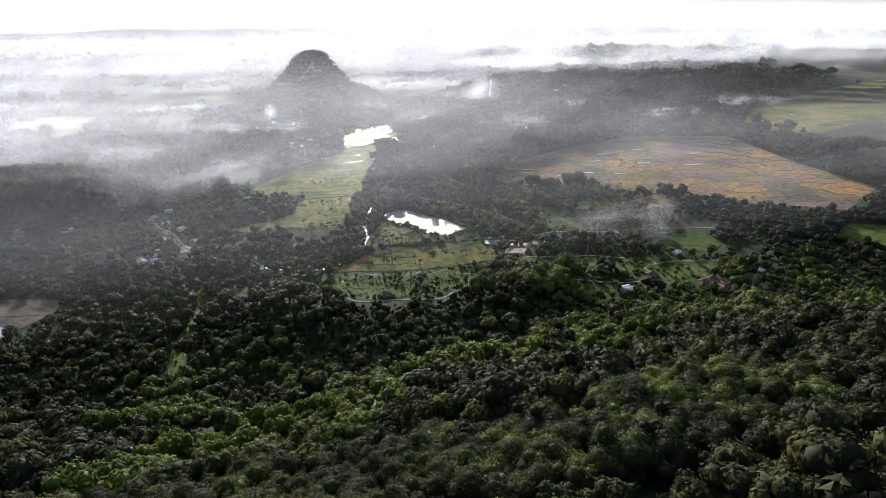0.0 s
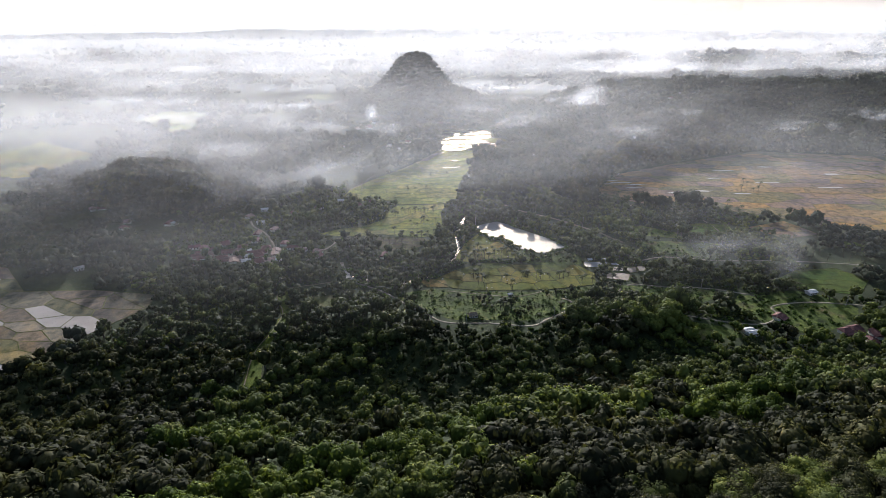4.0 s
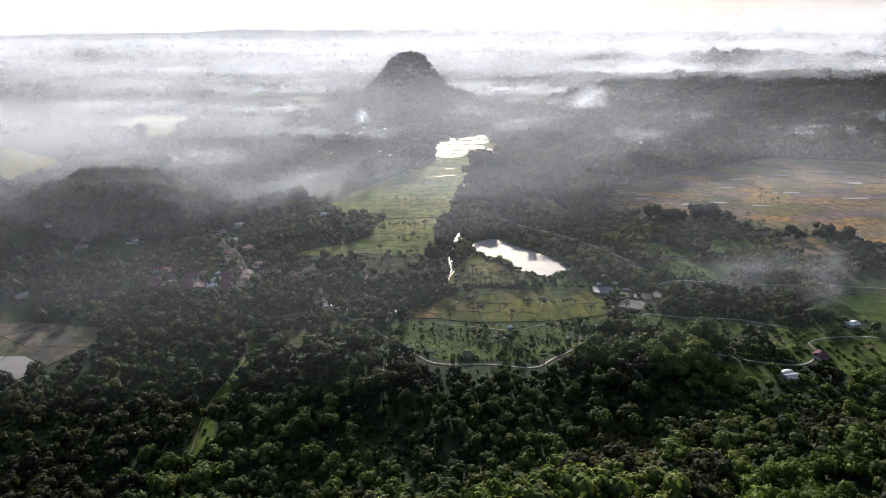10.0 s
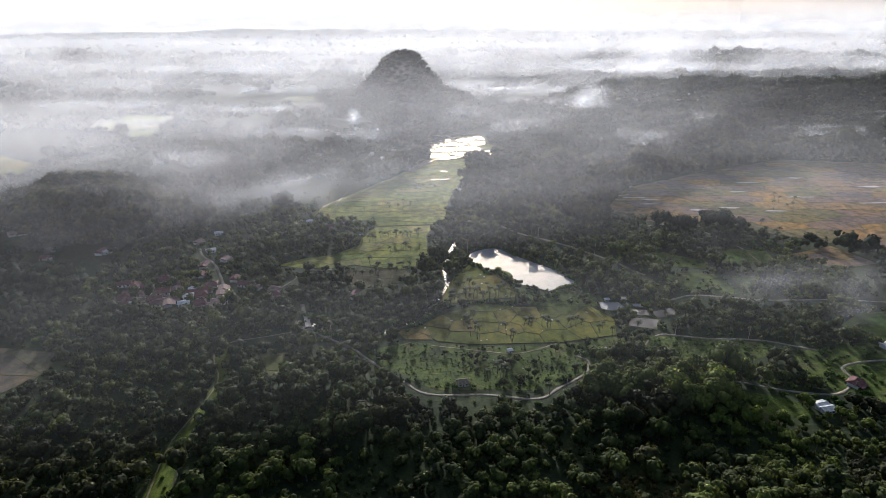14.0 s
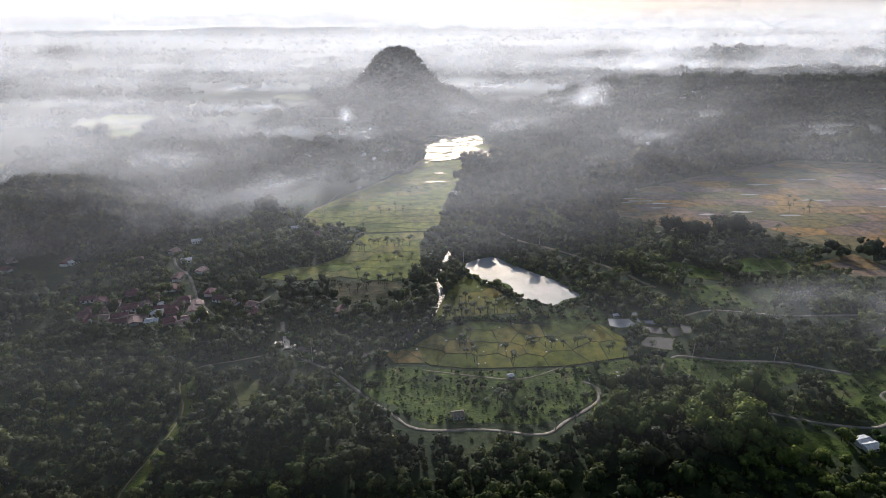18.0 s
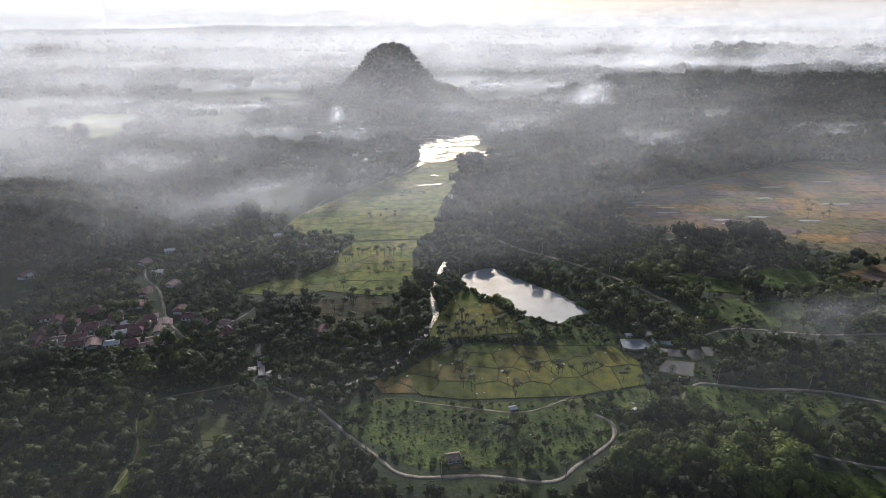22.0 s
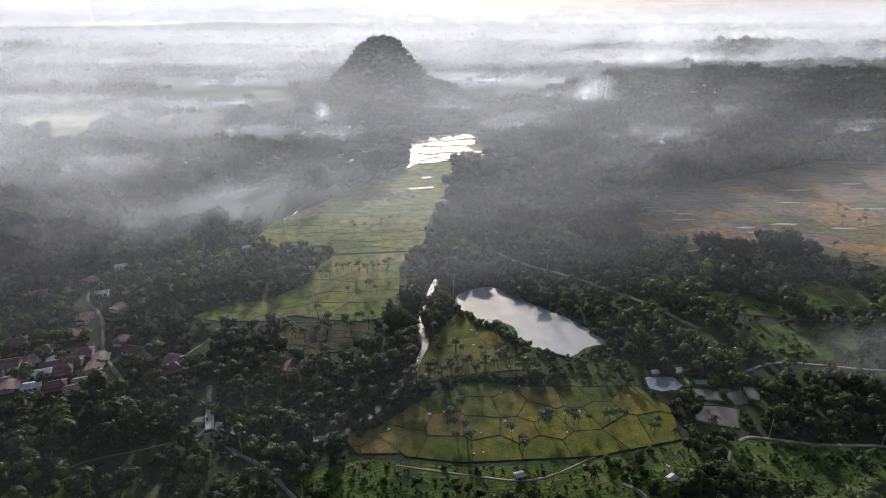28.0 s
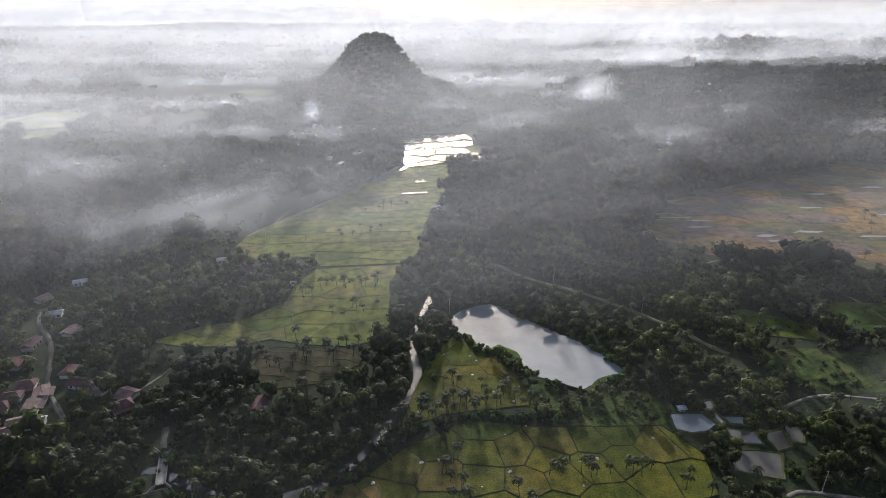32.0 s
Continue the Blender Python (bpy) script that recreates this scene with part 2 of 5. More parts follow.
M_OCHRE = plot_material("ochre_stubble", [(0.16, 0.115, 0.042), (0.2, 0.14, 0.05), (0.13, 0.105, 0.035)])
M_SOIL = plot_material("garden_soil", [(0.075, 0.062, 0.036), (0.095, 0.078, 0.045), (0.06, 0.066, 0.03)])
M_GRASS = plot_material("rough_grass", [(0.06, 0.10, 0.018), (0.09, 0.12, 0.025), (0.08, 0.11, 0.02)])
M_MEADOW = surface("meadow_grass", [(0.3, (0.025, 0.036, 0.011)), (0.45, (0.055, 0.08, 0.016)), (0.58, (0.085, 0.112, 0.024)), (0.72, (0.11, 0.09, 0.045))], 0.06, fine=0.9, bump=0.8, depth=0.6, patchy=0.22)
M_RIPE = plot_material("ripe_rice", [(0.26, 0.16, 0.07), (0.17, 0.125, 0.115), (0.19, 0.135, 0.118), (0.14, 0.11, 0.10), (0.27, 0.175, 0.08), (0.15, 0.13, 0.075)])
M_ROCK = surface("limestone", [(0.3, (0.04, 0.045, 0.035)), (0.62, (0.09, 0.09, 0.075)), (0.8, (0.2, 0.195, 0.18))], 0.06, fine=0.5, depth=0.5)
M_WALL = surface("painted_wall", [(0.3, (0.5, 0.47, 0.42)), (0.7, (0.75, 0.72, 0.67))], 0.3, fine=2)
M_DARK = surface("dark_opening", [(0.3, (0.02, 0.02, 0.02)), (0.7, (0.06, 0.055, 0.05))], 0.8)
M_TIMBER = surface("weathered_timber", [(0.3, (0.12, 0.09, 0.06)), (0.7, (0.28, 0.22, 0.16))], 0.8)
M_TERRACOTTA = tile_material("terracotta_roof", (0.10, 0.042, 0.042), (0.18, 0.085, 0.08))
M_RUST = tile_material("rusty_roof", (0.16, 0.11, 0.10), (0.30, 0.20, 0.17), 4)
M_ZINC = tile_material("zinc_roof", (0.4, 0.39, 0.38), (0.66, 0.65, 0.63), 4)
M_STRAW = surface("straw", [(0.3, (0.4, 0.37, 0.28)), (0.7, (0.62, 0.6, 0.52))], 1.0)
M_STEEL = surface("galvanised_steel", [(0.3, (0.3, 0.31, 0.32)), (0.7, (0.5, 0.5, 0.5))], 2, metal=0.8, rough=0.5)

# ---------------------------------------------------------------- helpers


def part(name, bm, material, parent=None, label="", m=None):
    """Links a bmesh as one mesh object, under a thing or a part."""
    me = bpy.data.meshes.new(name)
    bm.to_mesh(me)
    bm.free()
    me.materials.append(material)
    ob = new(name, me)
    if m is not None:
        ob.matrix_basis = m
    ob.parent = parent
    if label:
        tagged(ob, label)
    return ob


def sheet(name, verts, faces, material, smooth=False):
    """One mesh object from arrays: corners, and triangles or quads."""
    verts, faces = np.asarray(verts, dtype=np.float32), np.asarray(faces, dtype=np.int32)
    n, k = faces.shape
    me = bpy.data.meshes.new(name)
    me.vertices.add(len(verts))
    me.vertices.foreach_set("co", verts.ravel())
    me.loops.add(n * k)
    me.loops.foreach_set("vertex_index", faces.ravel())
    me.polygons.add(n)
    me.polygons.foreach_set("loop_start", np.arange(n, dtype=np.int32) * k)
    me.update(calc_edges=True)
    me.validate()
    if smooth:
        me.polygons.foreach_set("use_smooth", np.ones(len(me.polygons), dtype=bool))
    me.materials.append(material)
    return new(name, me)


def curve(points, steps=6, closed=False):
    """A smooth line through plan points (Catmull-Rom)."""
    p = np.array(points, dtype=float)
    p = np.vstack([p[-1:], p, p[:2]]) if closed else np.vstack([2 * p[0] - p[1], p, 2 * p[-1] - p[-2]])
    out = []
    for i in range(1, len(p) - 2):
        for j in range(steps):
            u = j / steps
            out.append(0.5 * (2 * p[i] + (p[i + 1] - p[i - 1]) * u + (2 * p[i - 1] - 5 * p[i] + 4 * p[i + 1] - p[i + 2]) * u ** 2
                              + (3 * p[i] - p[i - 1] - 3 * p[i + 1] + p[i + 2]) * u ** 3))
    if not closed:
        out.append(p[-2])
    return np.array(out)


def inside(poly, x, y):
    poly = np.asarray(poly)
    hit = np.zeros(np.shape(x), dtype=bool)
    for (x0, y0), (x1, y1) in zip(poly, np.roll(poly, -1, axis=0)):
        if y0 != y1:
            hit ^= ((y0 > y) != (y1 > y)) & (x < (x1 - x0) * (y - y0) / (y1 - y0) + x0)
    return hit


def away(line, x, y, closed=False):
    """Distance from plan points to a line."""
    line = np.asarray(line)
    ends = np.roll(line, -1, axis=0) if closed else line[1:]
    best = np.full(np.shape(x), 1e9)
    for (x0, y0), (x1, y1) in zip(line, ends):
        dx, dy = x1 - x0, y1 - y0
        u = np.clip(((x - x0) * dx + (y - y0) * dy) / (dx * dx + dy * dy + 1e-9), 0, 1)
        best = np.minimum(best, np.hypot(x - x0 - u * dx, y - y0 - u * dy))
    return best


def step(a, b, v):
    u = np.clip((v - a) / (b - a), 0, 1)
    return u * u * (3 - 2 * u)


def wavy(x, y, size, seed):
    """Cheap smooth unevenness in -1..1."""
    a, b, c = 2.3 + seed, 0.7 + 1.9 * seed, 4.1 + 0.6 * seed
    u, v = x / size, y / size
    return (np.sin(u * 1.7 + a + 1.3 * np.sin(v * 1.1 + b)) + np.sin(v * 2.1 + c + 1.1 * np.sin(u * 1.4 + a))
            + 0.6 * np.sin(u * 3.7 - v * 2.9 + b) + 0.5 * np.sin(u * 2.2 + v * 4.3 + c)) / 3.1


# ---------------------------------------------------------------- the plan, in metres
POND = curve([(-1, -6), (9, 2), (21, 4), (28, -4), (37, -17), (47, -30), (56, -42), (62, -56), (64, -66), (52, -67),
              (40, -73), (31, -66), (24, -57), (23, -44), (17, -37), (9, -36), (5, -25), (-1, -19)], 3, True)
RIVER = curve([(-2, 40), (-8, 21), (-20, -10), (-25, -23), (-24, -38), (-24, -51), (-28, -65), (-36, -78), (-48, -96),
               (-62, -109), (-86, -114), (-105, -104), (-118, -95), (-124, -94)], 4)
POOLS = {"a": [(70, -93), (83, -95), (85, -102), (80, -105), (73, -105), (68, -102)], "b": [(81, -115), (92, -117), (99, -120), (92, -131), (77, -125)],
         "c": [(87, -104), (97, -108), (96, -115), (86, -112)], "d": [(98, -109), (108, -108), (105, -117), (99, -118)], "e": [(86, -88), (91, -88), (90, -93), (85, -94)],
         "f": [(86, -95), (89, -95), (89, -101), (87, -102)], "g": [(90, -98), (98, -99), (97, -104), (90, -102)], "h": [(109, -106), (117, -108), (111, -116), (107, -115)]}
FIELD_A = [(-146, -8), (-127, 3), (-106, 6), (-86, 24), (-84, 42), (-72, 63), (-20, 62), (-30, 39), (-34, -20), (-53, -26), (-74, -21), (-90, -14), (-105, -18), (-128, -15)]
GARDEN = [(-92, -21), (-74, -23), (-53, -28), (-46, -40), (-67, -53), (-88, -54), (-96, -34)]
FIELD_A2 = [(-90, 84), (-108, 82), (-128, 98), (-122, 120), (-107, 145), (-51, 216), (-24, 258), (-6, 290), (44, 288), (34, 225), (0, 126), (-8, 77), (-20, 64), (-70, 66), (-74, 80)]
FIELD_B = [(-18, -44), (-4, -24), (7, -38), (15, -52), (20, -66), (20, -80), (-8, -80), (-34, -85), (-28, -67)]
FIELD_C = [(-52, -112), (-34, -97), (-8, -85), (18, -93), (64, -99), (72, -116), (66, -134), (30, -138), (-20, -134), (-40, -128)]
SCRUB = [(-60, -128), (-40, -130), (-20, -136), (30, -140), (66, -136), (72, -146), (44, -156), (36, -166), (10, -180), (-24, -176), (-50, -172), (-80, -138)]
FIELD_RED = [(-64, -112), (-44, -111), (-42, -126), (-58, -124)]
FIELD_D = [(134, 73), (192, 148), (290, 190), (425, 237), (563, 190), (540, 40), (544, -70), (445, -120), (340, -60), (291, -16), (257, 8), (233, 43), (185, 39)]
FIELD_E = [(647, 268), (720, 330), (829, 420), (1277, 516), (950, 250), (681, 146)]
FIELD_F = [(368, -168), (416, -150), (470, -180), (420, -215), (372, -190)]
FIELD_G = [(-1, 292), (11, 428), (89, 428), (88, 366), (104, 346), (78, 318), (50, 300), (26, 286), (10, 283)]
FIELD_H = [(-450, -20), (-381, -53), (-347, -98), (-298, -101), (-251, -114), (-250, -133), (-276, -166), (-301, -197), (-337, -217), (-420, -150)]
BANK = [(20, -58), (20, -88), (64, -99), (70, -84), (66, -66), (52, -67), (40, -75)]
FIELD_K = [(128, -28), (150, -20), (175, -42), (168, -54), (140, -44)]
FIELD_L = [(182, -30), (205, -20), (232, -28), (226, -48), (195, -50)]
FIELD_M = [(126, -62), (150, -58), (172, -64), (198, -72), (172, -92), (140, -88)]
FIELD_N = [(205, -140), (228, -128), (262, -128), (272, -150), (246, -172), (212, -158)]
FIELD_P = [(-590, 340), (-573, 405), (-467, 321), (-446, 232), (-513, 212), (-600, 250)]
FIELD_Q = [(246, -36), (290, -24), (300, -60), (262, -66)]
FIELD_R = [(-500, 520), (-461, 640), (-348, 580), (-384, 440)]
FIELD_S = [(-139, -131), (-126, -129), (-118, -146), (-132, -151)]
OPEN_GREEN = [(100, -196), (126, -204), (130, -216), (106, -214)]
OPEN_R = [(150, -170), (205, -160), (230, -190), (190, -215), (160, -208)]
OPEN_S = [(70, -138), (98, -140), (150, -156), (120, -172), (84, -168)]
VILLAGE = [(-270, 60), (-190, 84), (-140, -8), (-128, -50), (-150, -72), (-200, -74), (-262, -40)]
HAMLET = [(196, -212), (255, -196), (275, -228), (205, -246)]
STREETS = {"lane_a": ([(-62, -167), (-72, -153), (-82, -139), (-91, -127), (-106, -114), (-114, -104)], 3.0),
           "lane_b": ([(-62, -167), (-51, -178), (-22, -181), (3, -188), (16, -181), (35, -169), (39, -158), (34, -152)], 3.2),
           "path_l": ([(-168, -236), (-168, -200), (-160, -172), (-158, -150), (-165, -128), (-160, -115), (-138, -110), (-114, -104)], 1.3),
           "bridge_way": ([(-122, -72), (-120, -84)], 4.2),
           "path_s": ([(74, -158), (76, -150), (82, -142)], 2.4),
           "lane_r": ([(88, -138), (95, -137), (116, -144), (146, -150), (172, -164)], 3.0),
           "lane_s": ([(96, -184), (108, -187), (130, -197), (154, -202), (170, -192), (175, -180), (205, -178), (250, -190)], 3.0),
           "bund_road": ([(36, 54), (48, 34), (76, 7), (92, -14), (106, -34), (112, -48), (118, -58)], 5.2),
           "lane_v": ([(160, 36), (184, 38), (207, 14), (216, -20), (214, -44)], 3.0),
           "lane_w": ([(118, -96), (140, -92), (180, -104), (230, -110), (300, -128)], 3.0),
           "village_street": ([(-212, 34), (-206, 18), (-193, 0), (-184, -22), (-177, -40), (-161, -63)], 3.6),
           "side_street": ([(-150, -66), (-143, -52), (-132, -36), (-128, -22)], 2.6),
           "cut_path": ([(30, -138), (4, -146), (-20, -140), (-44, -132)], 1.8)}
OPEN = [FIELD_A, GARDEN, FIELD_A2, FIELD_B, FIELD_C, SCRUB, FIELD_RED, FIELD_D, FIELD_E, FIELD_F, FIELD_G, FIELD_H, FIELD_K, FIELD_L,
        OPEN_GREEN, OPEN_R, OPEN_S, BANK, FIELD_M, FIELD_N, FIELD_P, FIELD_Q, FIELD_R, FIELD_S]
LINES = {k: (curve(p, 5), w) for k, (p, w) in STREETS.items()}

house_rng = random.Random(5)
PLAIN = [("zinc", -201, 25, 10), ("shed", -148, -15, 20), ("zinc", -203, 62, 15), ("red", -186, -38, 12), ("gable", -196, -48, 15), ("red", -172, -30, 80),
         ("gable", -164, -40, -20), ("rust", -155, -45, -25), ("red", -142, -58, 30), ("zinc", -171, -64, 8), ("rust", -179, -68, 20), ("gable", -88, -66, 75),
         ("zinc", -129, 82, 10), ("shed", -84, 44, 5), ("red", -206, -34, 15), ("gable", -216, -46, 10), ("red", -228, -38, 5), ("rust", -212, -58, 12),
         ("red", -198, -20, 85), ("rust", -186, 6, 70), ("gable", -199, -4, 85), ("zinc", -230, -60, 15), ("red", -240, -50, 20), ("rust", -142, -50, -30),
         ("red", -222, -24, 25), ("gable", -246, -30, 10), ("red", -172, 48, 10), ("gable", -150, 62, 30), ("rust", -215, 44, 60), ("red", -236, 30, 20),
         ("red", -112, 66, 10), ("gable", -98, 76, 0), ("zinc", -70, 58, 0), ("shed", 52, -153, 25), ("shed", -1, -144, 10), ("hut", -32, -171, 5),
         ("zinc", 213, -166, 10), ("zinc", 137, -211, 8), ("shed", 141, -213, 5), ("zinc", 478, 138, 0), ("zinc", -441, 180, 10), ("zinc", -363, 103, 20), ("zinc", -397, 125, 5), ("zinc", -324, -63, 25), ("red", 168, -196, 30), ("red", 206, -216, 10), ("gable", 214, -224, 80), ("red", 224, -214, 60), ("gable", 236, -220, 20), ("red", 205, -230, 70), ("zinc", 252, -214, 10),
         ("red", 198, -218, 10), ("zinc", 138, -214, 5), ("shed", 76, -92, 0), ("zinc", 251, 105, 10), ("zinc", 14, 158, 40),
         ("shed", 196, 150, 0), ("gable", 70, 130, 20), ("zinc", 82, 142, 0), ("red", 92, 128, 60), ("rust", 76, 112, 10), ("zinc", 64, 96, 30)]
for i in range(22):
    PLAIN.append((("red", "rust", "gable", "rust", "zinc", "red", "rust")[i % 7], -236 + 9.5 * (i % 7) + house_rng.uniform(-2, 2), -64 + 10 * (i // 7) + house_rng.uniform(-2, 2), house_rng.choice((8, 15, 98, 105))))
for cx0, cy0, wide, deep, count in ((-130, 330, 90, 60, 22), (140, 250, 60, 40, 16), (300, 330, 90, 40, 14), (-60, 480, 80, 30, 14), (-260, 380, 90, 60, 12), (-330, 60, 60, 40, 12), (420, 600, 120, 60, 12)):
    for _ in range(count):
        PLAIN.append((house_rng.choice(["red", "zinc", "zinc", "gable", "rust"]), cx0 + house_rng.uniform(-wide, wide), cy0 + house_rng.uniform(-deep, deep), house_rng.uniform(0, 180)))
PLAIN = [h for h in PLAIN if not any(inside(poly, np.array([h[1]]), np.array([h[2]]))[0] for poly in (FIELD_A, FIELD_A2, FIELD_D, FIELD_G))]
YARDS = np.array([h[1:3] for h in PLAIN if h[0] != "shed"])


def ground_z(x, y):
    """Height of the ground: a wooded hill behind, the flat valley, low ridges beyond."""
    x, y = np.asarray(x, dtype=float), np.asarray(y, dtype=float)
    edge = -238 + 14 * np.sin(x / 70) - 0.10 * np.maximum(x - 60, 0) - 0.05 * np.maximum(-x - 150, 0)
    up = np.maximum(edge - y, 0)
    z = 0.36 * up * step(0, 60, up) + 3.0 * wavy(x, y, 40, 1) * step(10, 120, up)
    z += 22 * np.exp(-((x + 345) / 70) ** 2 - ((y - 125) / 55) ** 2)
    z += 6 * np.exp(-((x - 60) / 45) ** 2 - ((y + 205) / 22) ** 2)
    z += 7 * np.exp(-((x + 105) / 40) ** 2 - ((y + 185) / 30) ** 2) * step(-150, -165, y)
    far = step(380, 800, np.hypot(x * 0.8, y))
    z += far * (5 + 7 * wavy(x, y * 1.5, 190, 2) + 9 * wavy(x, y * 1.7, 420, 3))
    z += 27 * np.exp(-((y - 640 + 0.10 * (x - 500)) / 120) ** 2) * step(300, 480, x)
    z += 34 * np.exp(-((y - 1260 + 0.25 * (x - 700)) / 110) ** 2) * step(520, 760, x)
    z += 15 * np.exp(-((y - 1260 - 0.12 * (x + 700)) / 120) ** 2) * step(-300, -620, x)
    z += 7 * np.exp(-((y - 880 - 0.1 * (x + 600)) / 80) ** 2) * step(-330, -600, x)
    z += 18 * np.exp(-((y - 2300 + 0.1 * x) / 160) ** 2) * step(500, 1200, np.abs(x - 100))
    return z


def floor_z(x, y):
    """The ground with the pond's and the river's beds in it."""
    z = ground_z(x, y)
    d = away(POND, x, y, True)
    d = np.where(inside(POND, x, y), -d, d)
    z -= 1.6 * step(2.5, -4.0, d)
    d = away(RIVER, x, y)
    z -= 1.9 * step(2.9, 0.7, d) * step(170, 80, y)
    return z

# ---------------------------------------------------------------- ground and water


def spaced(marks):
    """Grid lines: (from, to, spacing) one after the other."""
    out = []
    for a, b, s in marks:
        out.extend(np.linspace(a, b, max(2, int(round((b - a) / s)) + 1))[:-1])
    return np.array(out + [marks[-1][1]])


gx = spaced([(-4800, -1600, 200), (-1600, -600, 40), (-600, -260, 12), (-260, 120, 3.6), (120, 620, 10), (620, 1600, 32), (1600, 4800, 200)])
gy = spaced([(-1500, -700, 80), (-700, -260, 11), (-260, 90, 3.6), (90, 500, 10), (500, 1400, 25), (1400, 2800, 50), (2800, 4900, 150)])
GX, GY = np.meshgrid(gx, gy)
rows_n, cols_n = GX.shape
ids = np.arange(rows_n * cols_n).reshape(rows_n, cols_n)
quads = np.stack([ids[:-1, :-1], ids[:-1, 1:], ids[1:, 1:], ids[1:, :-1]], axis=-1).reshape(-1, 4)
GZ = floor_z(GX.ravel(), GY.ravel())
ground = sheet("ground", np.stack([GX.ravel(), GY.ravel(), GZ], axis=1), quads, M_GROUND, True)
tagged(ground, "grassy valley floor rising to a wooded hill, low ridges far off", "ground", kind="structure")


def flat(name, outline, z, material):
    bm = bmesh.new()
    bm.faces.new([bm.verts.new((x, y, z)) for x, y in outline])
    bmesh.ops.triangulate(bm, faces=bm.faces[:])
    return part(name, bm, material)


def ribbon(line, half, z, thick=0.0):
    """Corners and quads of a strip along a line, draped on the ground."""
    d = np.gradient(line, axis=0)
    d /= np.linalg.norm(d, axis=1)[:, None] + 1e-9
    side = np.stack([-d[:, 1], d[:, 0]], axis=1)
    w = half * (1 + 0.16 * np.sin(np.arange(len(line)) * 1.7))[:, None]
    left, right = line + side * w, line - side * w
    zz = (lambda p: ground_z(p[:, 0], p[:, 1]) + z) if thick else (lambda p: np.full(len(p), z))
    top = [np.column_stack([p, zz(p)]) for p in (left, line, right)]
    top[1][:, 2] += 0.03
    v, n = np.vstack(top), len(line)
    f = []
    for i in range(n - 1):
        f += [(i, n + i, n + i + 1, i + 1), (n + i, 2 * n + i, 2 * n + i + 1, n + i + 1)]
    if thick:
        v = np.vstack([v, top[0] - (0, 0, thick), top[2] - (0, 0, thick)])
        for i in range(n - 1):
            f += [(3 * n + i, i, i + 1, 3 * n + i + 1), (2 * n + i, 4 * n + i, 4 * n + i + 1, 2 * n + i + 1)]
    return v, f


cx, cy = POND.mean(axis=0)
pond = flat("water_1", [(cx + (x - cx) * 1.08, cy + (y - cy) * 1.08) for x, y in POND], -0.36, M_WATER)
tagged(pond, "still pond water, the pale sky's reflection partly put into its colour", "pond", kind="structure")
v, f = ribbon(RIVER, 1.75, -0.75)
tagged(sheet("water_2", v, f, M_RIVER), "small brown river glinting between the trees", "river", kind="structure")

for k, (line, w) in LINES.items():
    v, f = ribbon(line, w * 0.29, 0.07, 0.5)
    track = k in ("path_s", "path_l", "bund_road", "cut_path", "lane_v")
    tagged(sheet("road", v, f, M_TRACK if track else M_ROAD),
           "narrow earth track through the greenery" if track else "narrow pale village lane with grassy edges", "road", kind="structure")

# ---------------------------------------------------------------- fields


def clip_half(poly, p, n):
    """The part of a polygon on the side of the line through p to which n points away from."""
    out = []
    for i in range(len(poly)):
        a, b = poly[i - 1], poly[i]
        da, db = (a[0] - p[0]) * n[0] + (a[1] - p[1]) * n[1], (b[0] - p[0]) * n[0] + (b[1] - p[1]) * n[1]
        if (da <= 0) != (db <= 0):
            u = da / (da - db)
            out.append((a[0] + (b[0] - a[0]) * u, a[1] + (b[1] - a[1]) * u))
        if db <= 0:
            out.append(b)
    return out


def cells(outline, length, depth, turn, rng, centres=None):
    """Uneven plots of about that size that fill an outline, as plan polygons."""
    o = np.array(outline, dtype=float)
    c, s = math.cos(radians(turn)), math.sin(radians(turn))
    rot = np.array([[c, -s], [s, c]])
    loc = o @ rot
    lo, hi = loc.min(axis=0), loc.max(axis=0)
    seeds = []
    for j in range(int((hi[1] - lo[1]) / depth) + 2):
        for i in range(int((hi[0] - lo[0]) / length) + 2):
            p = lo + ((i + 0.5 * (j % 2) + rng.uniform(-0.3, 0.3)) * length, (j + rng.uniform(-0.22, 0.22)) * depth)
            seeds.append(p)
    if centres is not None:
        seeds = np.array(centres, dtype=float) @ rot
    seeds = np.array(seeds) / (length, depth)
    out = []
    for k, p in enumerate(seeds):
        poly = [tuple(q / (length, depth)) for q in loc]
        near = np.argsort(((seeds - p) ** 2).sum(axis=1))[1:14]
        for q in seeds[near]:
            if len(poly) < 3:
                break
            poly = clip_half(poly, (p + q) / 2, q - p)
        if len(poly) >= 3:
            w = np.array([np.array(q) * (length, depth) for q in poly]) @ rot.T
            area = 0.5 * abs(np.sum(w[:, 0] * np.roll(w[:, 1], -1) - w[:, 1] * np.roll(w[:, 0], -1)))
            if area > 0.06 * length * depth:
                out.append(w)
    return out


def inset(w, d):
    """A polygon drawn in by d, corner by corner."""
    if np.sum(w[:, 0] * np.roll(w[:, 1], -1) - w[:, 1] * np.roll(w[:, 0], -1)) < 0:
        w = w[::-1]
    keep = np.linalg.norm(w - np.roll(w, 1, axis=0), axis=1) > 0.25
    w = w[keep]
    if len(w) < 3:
        return w, w
    a, b = np.roll(w, 1, axis=0), np.roll(w, -1, axis=0)
    ea, eb = (w - a) / np.linalg.norm(w - a, axis=1)[:, None], (b - w) / np.linalg.norm(b - w, axis=1)[:, None]
    na, nb = np.stack([-ea[:, 1], ea[:, 0]], axis=1), np.stack([-eb[:, 1], eb[:, 0]], axis=1)
    m = na + nb
    k = np.maximum((m * na).sum(axis=1), 0.35)
    return w, w + d * m / k[:, None]


